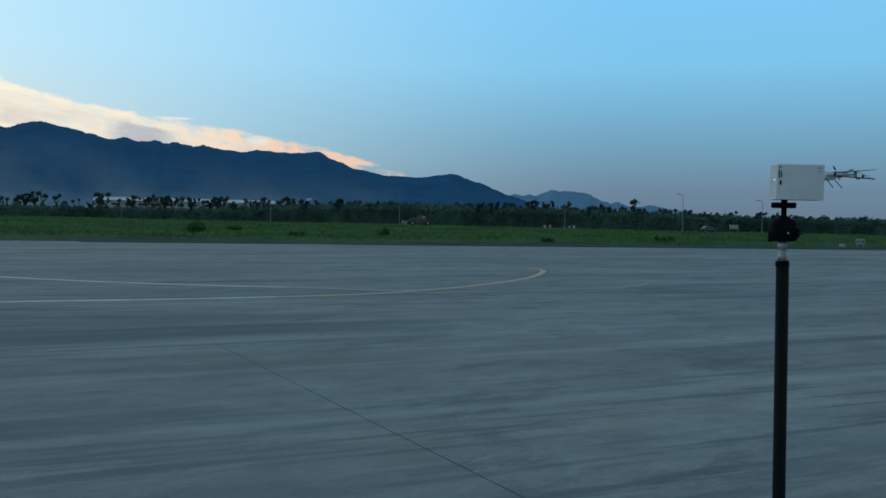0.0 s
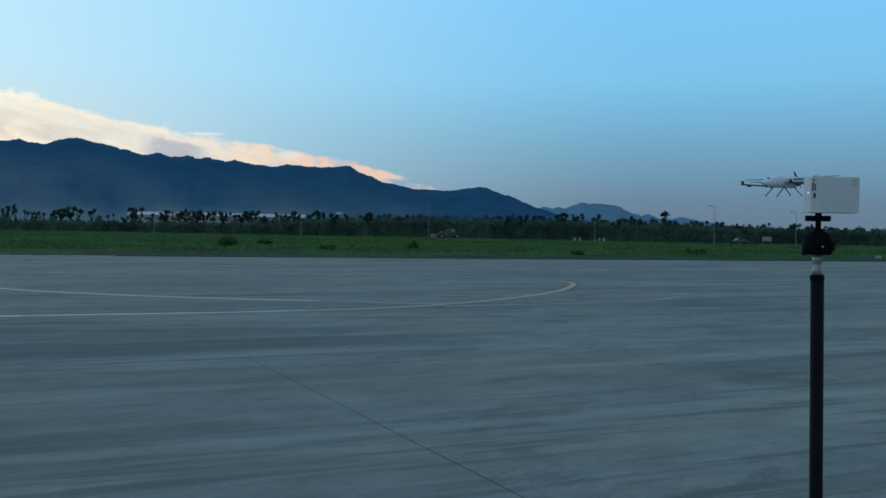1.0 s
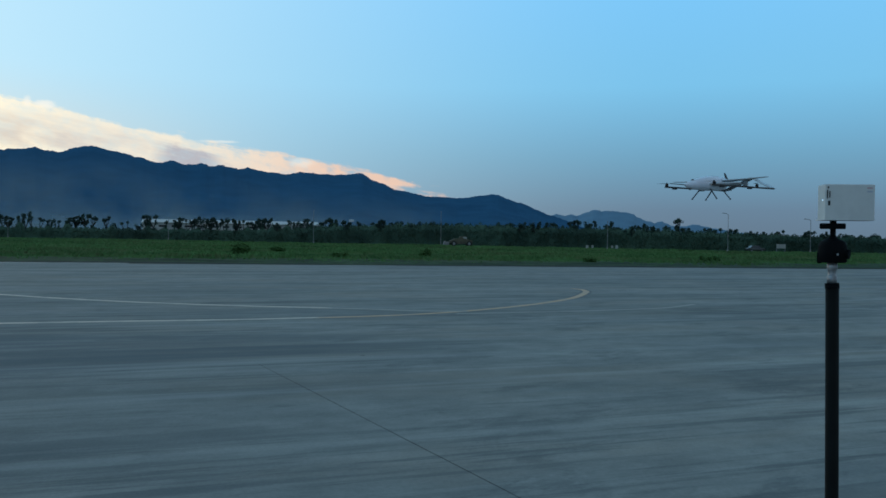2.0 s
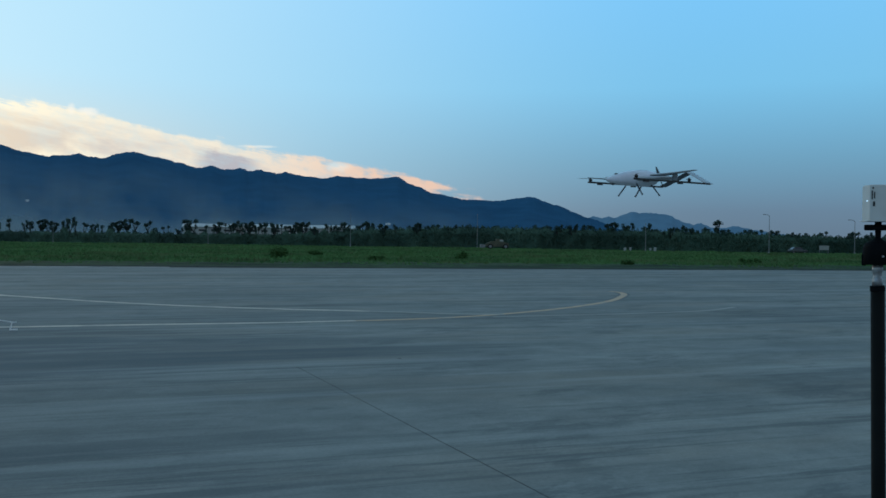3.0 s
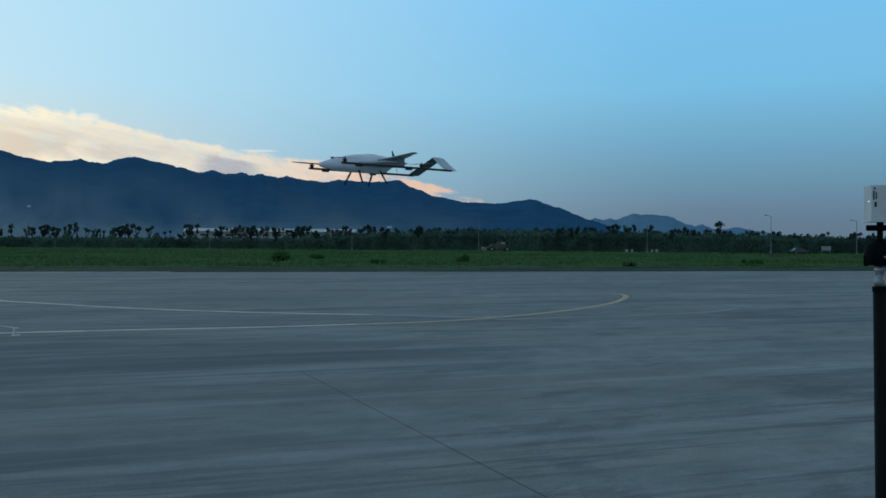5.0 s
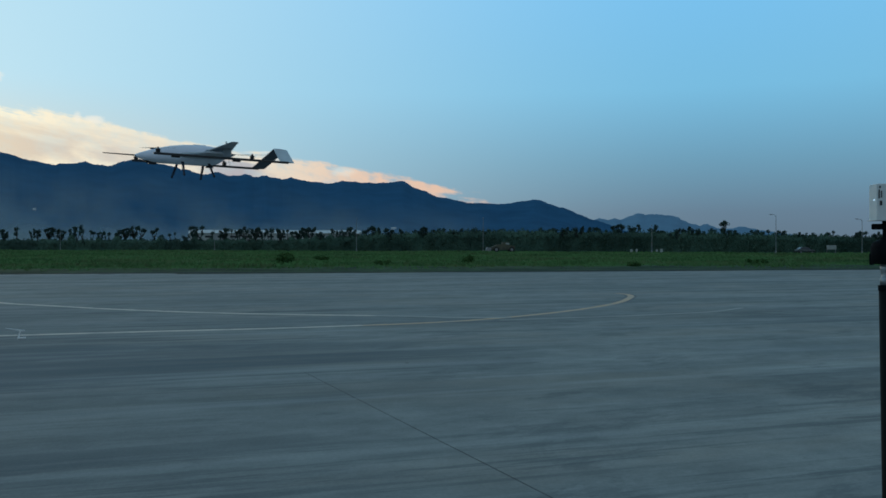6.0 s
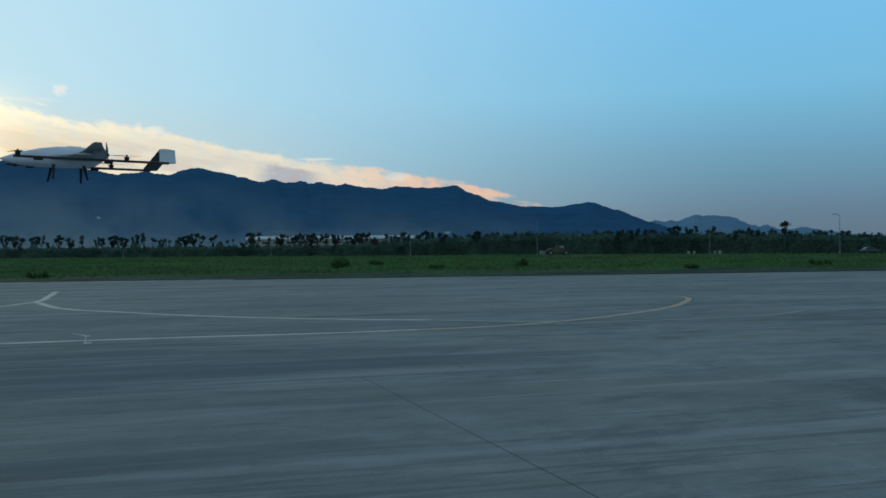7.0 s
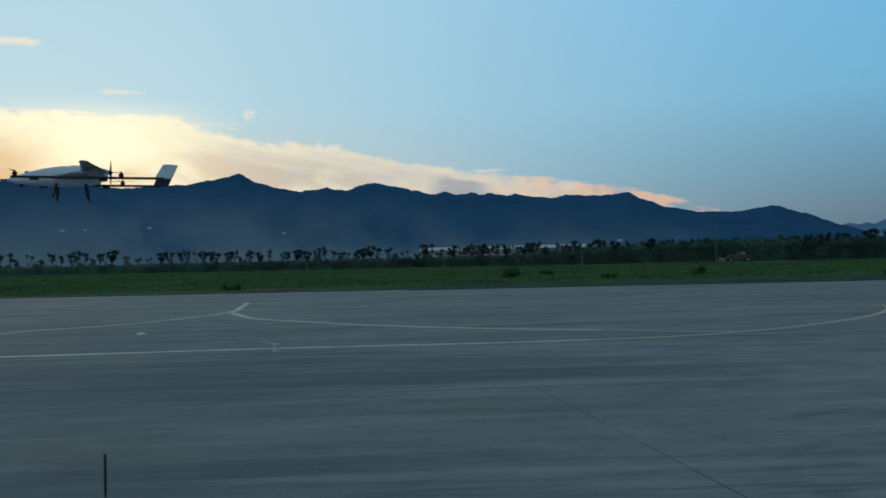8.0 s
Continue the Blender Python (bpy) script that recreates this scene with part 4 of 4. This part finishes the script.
def build_edge_sign():
    x, y = ground_at(-32.3, 72)
    sg = thing("taxiway_sign", pose(x, y, field_height(x, y), 0, 0, -30), "small white airfield sign on short legs", "sign")
    bm = bmesh.new()
    box(bm, (0.62, 0.14, 0.40), (0, 0, 0.48), bevel=0.03)
    panel = part("panel", bm, M_BOARD, sg)
    for x0, w in ((-0.17, 0.09), (0.02, 0.07), (0.19, 0.08)):
        bm = bmesh.new()
        box(bm, (w, 0.02, 0.22), (x0, -0.072, 0.48))
        part("mark", bm, M_SLOT, panel)
    for x0 in (-0.22, 0.22):
        bm = bmesh.new()
        rod(bm, (x0, 0, 0), (x0, 0, 0.3), 0.03, 0.03, 8)
        part("leg", bm, M_POLE, sg)


build_lamps()
build_shed()
build_hill_houses()
build_machine()
build_car()
build_board()
for az, w, h in ((-12.7, 0.5, 0.7), (-13.05, 0.4, 0.75), (-14.35, 0.4, 0.7), (-14.65, 0.5, 0.8)):
    marker(az, row_point(az, -9.0).length, w, h)
marker(-31.3, 72, 0.42, 0.28)
build_edge_sign()

# ---- instrument on a pole, close by ----
POLE_AZ, POLE_D = -27.9, 2.4


def build_instrument():
    x, y = ground_at(POLE_AZ, POLE_D)
    stand = thing("instrument_stand", pose(x, y, 0, 0, 0, POLE_AZ), "black tube stand with a ball head on the apron", "tripod stand")
    foot = 0.026
    bm = bmesh.new()
    rod(bm, (foot, 0, 0.02), (0.001, 0, 1.498), 0.0165, 0.0165, 28)
    tube = part("tube", bm, M_TUBE, stand, "matt black tube", True)
    bm = bmesh.new()
    rod(bm, (0.001, 0, 1.487), (0, 0, 1.5005), 0.0178, 0.0172, 28)
    part("collar", bm, M_BLACK, tube)
    bm = bmesh.new()
    lathe(bm, [(0.05, 0.0), (0.05, 0.008), (0.03, 0.02), (0.02, 0.05)], (foot, 0, 0), 24)
    part("rubber_foot", bm, M_TYRE, stand)
    bm = bmesh.new()
    lathe(bm, [(0.0125, 0.0), (0.0125, 0.020), (0.0105, 0.022), (0.0105, 0.036), (0.0128, 0.038), (0.0128, 0.056)], (0, 0, 1.498), 28)
    part("column", bm, M_CHROME, stand, "bright steel centre column", True)
    bm = bmesh.new()
    lathe(bm, [(0.030, 0.0), (0.0350, 0.003), (0.0350, 0.030), (0.0338, 0.044), (0.0305, 0.054), (0.018, 0.061), (0.012, 0.064), (0.010, 0.068)], (0, 0, 1.5535), 32)
    head = part("ball_head", bm, M_BLACK, stand, "black ball head", True)
    bm = bmesh.new()
    rod(bm, (0.024, -0.010, 1.578), (0.040, -0.014, 1.576), 0.011, 0.013, 16)
    part("clamp_knob", bm, M_BLACK, head)
    bm = bmesh.new()
    rod(bm, (0.012, -0.031, 1.5755), (0.012, -0.0362, 1.5755), 0.0028, 0.0026, 14)
    part("screw", bm, M_CHROME, head)
    bm = bmesh.new()
    box(bm, (0.012, 0.012, 0.03), (-0.031, -0.004, 1.566), bevel=0.003)
    part("lever", bm, M_BLACK, head)
    bm = bmesh.new()
    rod(bm, (0, 0, 1.618), (0, 0, 1.648), 0.007, 0.007, 16)
    part("neck", bm, M_BLACK, stand)
    bm = bmesh.new()
    box(bm, (0.062, 0.045, 0.0145), (-0.001, 0, 1.6485), bevel=0.003)
    part("mounting_plate", bm, M_BLACK, stand)
    bm = bmesh.new()
    rod(bm, (0, 0, 1.654), (0, 0, 1.664), 0.008, 0.008, 16)
    part("mounting_screw", bm, M_BLACK, stand)

    case = thing("instrument_box", pose(x, y, 1.663, 0, 0, POLE_AZ) @ pose(0.029, 0, 0, 0, 0, 19), "off-white plastic instrument box with dark sockets on the ball head", "instrument")
    bm = bmesh.new()
    box(bm, (0.122, 0.055, 0.0925), (0, 0, 0.04625), bevel=0.0022)
    body = part("housing", bm, M_PLASTIC, case)
    bm = bmesh.new()
    box(bm, (0.126, 0.058, 0.002), (-0.002, 0, 0.001))
    part("base_rim", bm, M_PLASTIC, case)
    for name, x0, z0, w, h in (("socket", -0.0535, 0.084, 0.0035, 0.005), ("socket", -0.0555, 0.0665, 0.0028, 0.022), ("socket", -0.0498, 0.0660, 0.0024, 0.017), ("socket", -0.0510, 0.0440, 0.0052, 0.012)):
        bm = bmesh.new()
        box(bm, (w, 0.003, h), (x0, -0.0275, z0), bevel=0.0005)
        part(name, bm, M_SLOT, body)
    for x0, z0, mat in ((0.048, 0.083, M_PRINT_RED), (0.048, 0.074, M_PRINT_BLUE)):
        bm = bmesh.new()
        box(bm, (0.013, 0.0006, 0.004), (x0, -0.0277, z0))
        part("printed_mark", bm, mat, body)
    bm = bmesh.new()
    rod(bm, (-0.0605, -0.012, 0.052), (-0.0635, -0.012, 0.052), 0.0016, 0.0013, 12)
    part("status_light", bm, M_LED, body, "lit bluish white status light")


def build_whip():
    x, y = ground_at(37.58, 3.0)
    whip = thing("whip_antenna", pose(x, y, 0), "thin dark whip rod standing on the apron", "antenna")
    bm = bmesh.new()
    rod(bm, (0, 0, 0.03), (0, 0, 0.86), 0.0028, 0.0028, 10)
    rod(bm, (0, 0, 0.86), (0, 0, 0.994), 0.0042, 0.0042, 10)
    part("rod", bm, M_BLACK, whip)
    bm = bmesh.new()
    lathe(bm, [(0.06, 0.0), (0.06, 0.012), (0.02, 0.022), (0.012, 0.05)], (0, 0, 0), 20)
    part("base", bm, M_BLACK, whip)


build_instrument()
build_whip()


# ---- small pale things on the apron ----
def build_litter():
    x, y = ground_at(26.85, 15.95)
    arrow = thing("apron_marker", pose(x, y, 0, 0, 0, 24) @ Matrix.Scale(0.8, 4), "small pale marker with a slanted vane on the apron", "marker")
    bm = bmesh.new()
    box(bm, (0.16, 0.08, 0.03), (0.03, 0, 0.015), bevel=0.006)
    part("foot", bm, M_HOUSE, arrow)
    bm = bmesh.new()
    rod(bm, (-0.03, 0, 0.03), (0.0, 0, 0.16), 0.016, 0.013, 8)
    part("stem", bm, M_HOUSE, arrow)
    bm = bmesh.new()
    box(bm, (0.12, 0.026, 0.026), (0.03, 0, 0.172), bevel=0.006)
    part("crossbar", bm, M_HOUSE, arrow)
    bm = bmesh.new()
    rod(bm, (0.02, 0, 0.175), (-0.28, 0, 0.235), 0.013, 0.008, 8)
    part("vane", bm, M_HOUSE, arrow)
    x, y = ground_at(35.3, 21.7)
    patch = thing("apron_stud", pose(x, y, 0, 0, 0, 30), "low pale stud on the apron", "marker")
    bm = bmesh.new()
    lathe(bm, [(0.10, 0.0), (0.10, 0.02), (0.07, 0.05), (0.03, 0.06)], (0, 0, 0), 16)
    part("dome", bm, M_HOUSE, patch)


build_litter()


# ---- aircraft: x ahead, y to its left, z up, from the level of its booms ----
BOOM = 0.463


def ring_at(x, half_w, low, high, n=20):
    out = []
    for k in range(n):
        a = 2 * math.pi * k / n
        c, s = math.cos(a), math.sin(a)
        y = half_w * math.copysign(abs(c) ** 0.8, c)
        mid, half = (low + high) / 2, (high - low) / 2
        out.append(Vector((x, y, mid + half * math.copysign(abs(s) ** 0.85, s))))
    return out


def airfoil(le, te, z, y, thick, n=9):
    """A ring of a wing section between two edges along x."""
    top, low = [], []
    for k in range(n):
        t = k / (n - 1)
        x = le + (te - le) * (1 - math.cos(math.pi * t)) / 2
        s = (le - x) / (le - te)
        h = thick * (2.97 * math.sqrt(max(s, 0)) - 1.26 * s - 3.516 * s * s + 2.843 * s ** 3 - 1.036 * s ** 4)
        top.append(Vector((x, y, z + h)))
        low.append(Vector((x, y, z - h * 0.55)))
    return top + low[-2:0:-1]


def make_blade(bm, length, root, tip, pitch):
    """One twisted two-ended blade across the hub, in its own plane."""
    for way in (1, -1):
        rings = []
        for k in range(6):
            t = k / 5
            r = 0.014 + (length - 0.014) * t
            c = (root + (tip - root) * t) * (0.75 + 0.9 * t * (1 - t) * 2)
            p = radians(pitch * (1 - 0.6 * t)) * way
            ring = []
            for u, v in ((-0.5, 0), (0.1, 0.09), (0.5, 0), (0.1, -0.03)):
                du, dv = u * c, v * c
                ring.append(Vector((way * r, du * math.cos(p) - dv * math.sin(p), du * math.sin(p) + dv * math.cos(p))))
            rings.append(ring)
        loft(bm, rings)
    return bm


def build_aircraft():
    plane = thing("vertical_takeoff_drone", pose(0, 0, 2.5), "white fixed-wing drone with lift rotors on dark twin booms, in flight", "drone")
    spinning = []
    # body: long rounded nose, high back, tapered stern
    bm = bmesh.new()
    loft(bm, [ring_at(x, w, lo, hi) for x, w, lo, hi in (
        (0.835, 0.006, 0.006, 0.020), (0.815, 0.022, -0.008, 0.032), (0.77, 0.046, -0.024, 0.050), (0.70, 0.072, -0.040, 0.076), (0.60, 0.098, -0.050, 0.108),
        (0.46, 0.122, -0.057, 0.144), (0.30, 0.134, -0.060, 0.170), (0.14, 0.130, -0.058, 0.178), (0.0, 0.114, -0.050, 0.174), (-0.10, 0.090, -0.028, 0.162),
        (-0.17, 0.060, 0.022, 0.148), (-0.20, 0.036, 0.072, 0.138))])
    body = part("fuselage", bm, M_SKIN, plane, "white rounded fuselage", True)
    bm = bmesh.new()
    rod(bm, (0.83, 0, 0.013), (0.93, 0, 0.0135), 0.008, 0.007, 8)
    rod(bm, (0.93, 0, 0.0135), (1.17, 0, 0.015), 0.007, 0.005, 8)
    part("nose_probe", bm, M_CARBON, body, "long thin nose probe")
    bm = bmesh.new()
    box(bm, (0.14, 0.06, 0.006), (0.12, 0, 0.1765), (0, 0, 0), 0.002)
    part("hatch", bm, M_SKIN_GREY, body)
    bm = bmesh.new()
    lathe(bm, [(0.026, 0.0), (0.026, 0.010), (0.020, 0.016), (0.006, 0.018)], (0.64, 0, 0.092), 16)
    part("receiver_dome", bm, M_MOTOR, body, "small dark receiver dome")
    # a broad centre section out to the booms, and slender wings set on above it
    for side in (1, -1):
        bm = bmesh.new()
        loft(bm, [airfoil(le, te, z, side * y, th) for y, le, te, z, th in (
            (0.05, 0.44, -0.19, 0.030, 0.058), (0.13, 0.395, -0.185, 0.034, 0.046), (0.27, 0.300, -0.175, 0.040, 0.034), (0.40, 0.205, -0.165, 0.046, 0.026), (0.462, 0.165, -0.160, 0.049, 0.018))])
        part("centre_section", bm, M_SKIN_GREY, plane, "grey centre section between body and boom", True)
        bm = bmesh.new()
        loft(bm, [airfoil(le, te, z, side * y, th) for y, le, te, z, th in (
            (0.05, 0.095, -0.205, 0.100, 0.030), (0.25, 0.076, -0.178, 0.106, 0.022), (BOOM, 0.067, -0.125, 0.113, 0.016), (0.70, 0.062, -0.066, 0.122, 0.011),
            (0.86, 0.058, -0.034, 0.128, 0.008), (0.905, 0.046, -0.022, 0.131, 0.004))])
        wing = part("wing", bm, M_SKIN_GREY, plane, "pale grey tapered wing", True)
        bm = bmesh.new()
        box(bm, (0.10, 0.022, 0.10), (-0.05, side * BOOM, 0.060), bevel=0.008)
        part("boom_pylon", bm, M_FIN_GREY, wing, "shaded blue-grey pylon")
        # booms
        bm = bmesh.new()
        box(bm, (1.54, 0.026, 0.026), (-0.02, side * BOOM, 0.0), bevel=0.006)
        boom = part("boom", bm, M_CARBON, plane, "dark carbon boom")
        for bx in (0.52, -0.16):
            bm = bmesh.new()
            box(bm, (0.09, 0.04, 0.020), (bx, side * BOOM, -0.022), bevel=0.006)
            part("controller_box", bm, M_MOTOR, boom)
        for mx in (0.707, -0.345):
            bm = bmesh.new()
            lathe(bm, [(0.024, 0.0), (0.024, 0.014), (0.026, 0.016), (0.026, 0.036), (0.008, 0.038)], (mx, side * BOOM, 0.012), 18)
            part("motor", bm, M_MOTOR, boom)
            bm = bmesh.new()
            make_blade(bm, 0.19, 0.024, 0.016, 14)
            rod(bm, (0, 0, -0.008), (0, 0, 0.012), 0.013, 0.010, 12)
            rotor = part("lift_rotor", bm, M_BLADE, plane, "dark two-bladed lift rotor")
            spinning.append((rotor, (mx, side * BOOM, 0.058), 1 if (mx > 0) == (side > 0) else -1))
        # tail: two legs that lean together over the booms
        bm = bmesh.new()
        loft(bm, [airfoil(le, te, z, side * y, th) for y, le, te, z, th in ((BOOM, -0.690, -0.865, 0.0, 0.012), (0.23, -0.740, -0.915, 0.101, 0.011), (0.002, -0.790, -0.965, 0.204, 0.010))])
        fin = part("tail_fin", bm, M_SKIN_GREY, plane, "slanting tail fin, pale outside and dark below")
        fin.data.materials.append(M_FIN_DARK)
        # faces that look down take the darker material
        for face in fin.data.polygons:
            face.material_index = 1 if face.normal.z < 0 else 0
        # legs
        for fx, tx in ((0.357, 0.335), (0.018, 0.035)):
            bm = bmesh.new()
            a, b = Vector((tx, side * 0.10, -0.035)), Vector((fx, side * 0.238, -0.190))
            loft(bm, [[at + Vector((w * math.cos(k * math.pi / 5), 0.009 * math.sin(k * math.pi / 5), 0)) for k in range(10)] for at, w in ((a, 0.0155), (a.lerp(b, 0.6), 0.0145), (b, 0.011))])
            leg = part("landing_leg", bm, M_LEG, plane, "blue-black landing leg")
            bm = bmesh.new()
            bmesh.ops.create_uvsphere(bm, u_segments=10, v_segments=6, radius=0.0135, matrix=Matrix.Translation(b))
            part("foot", bm, M_TYRE, leg)
    # pusher propeller, at rest
    bm = bmesh.new()
    lathe(bm, [(0.026, 0.0), (0.026, 0.03), (0.012, 0.05)], (0, 0, 0), 16)
    bmesh.ops.transform(bm, matrix=pose(-0.195, 0, 0.107, 0, -90, 0), verts=bm.verts[:])
    part("pusher_motor", bm, M_MOTOR, plane)
    bm = bmesh.new()
    make_blade(bm, 0.165, 0.040, 0.022, 42)
    bmesh.ops.transform(bm, matrix=pose(-0.225, 0, 0.107, 0, 0, 0) @ pose(0, 0, 0, 0, 90, 0) @ pose(0, 0, 0, 0, 0, 25), verts=bm.verts[:])
    part("pusher_propeller", bm, M_BLADE, plane, "dark two-bladed pusher propeller")
    bm = bmesh.new()
    bmesh.ops.create_uvsphere(bm, u_segments=14, v_segments=10, radius=0.022, matrix=pose(0.70, 0, -0.045))
    part("camera_ball", bm, M_MOTOR, body)
    return plane, spinning


aircraft, rotors = build_aircraft()

FLIGHT = [(0.0, 9.12, 15.48, 2.535, -148.6, 0.2), (1.0, 7.09, 14.40, 2.51, -148.9, 0.4), (2.5, 4.12, 12.76, 2.485, -148.8, 0.0), (3.0, 3.09, 12.25, 2.485, -148.5, -0.2),
          (3.5, 2.13, 11.76, 2.50, -148.4, -0.4), (4.0, 1.14, 11.32, 2.51, -148.0, -0.5), (4.5, 0.22, 10.94, 2.52, -147.7, -0.6), (6.0, -2.72, 9.72, 2.57, -146.0, -0.8),
          (6.5, -3.60, 9.37, 2.58, -145.4, -0.4), (7.0, -4.52, 8.96, 2.585, -145.0, -0.4), (7.5, -5.42, 8.56, 2.60, -144.9, -0.5), (8.0, -6.37, 8.10, 2.61, -144.6, -0.2)]


def motions():
    walk(aircraft, [(t, pose(x, y, z, 0, p, h)) for t, x, y, z, h, p in FLIGHT])
    for rotor, (x, y, z), way in rotors:
        walk(rotor, [(k / 30, pose(x, y, z, 0, 0, way * 77.0 * k + 310.0 * y)) for k in range(241)])


motions()
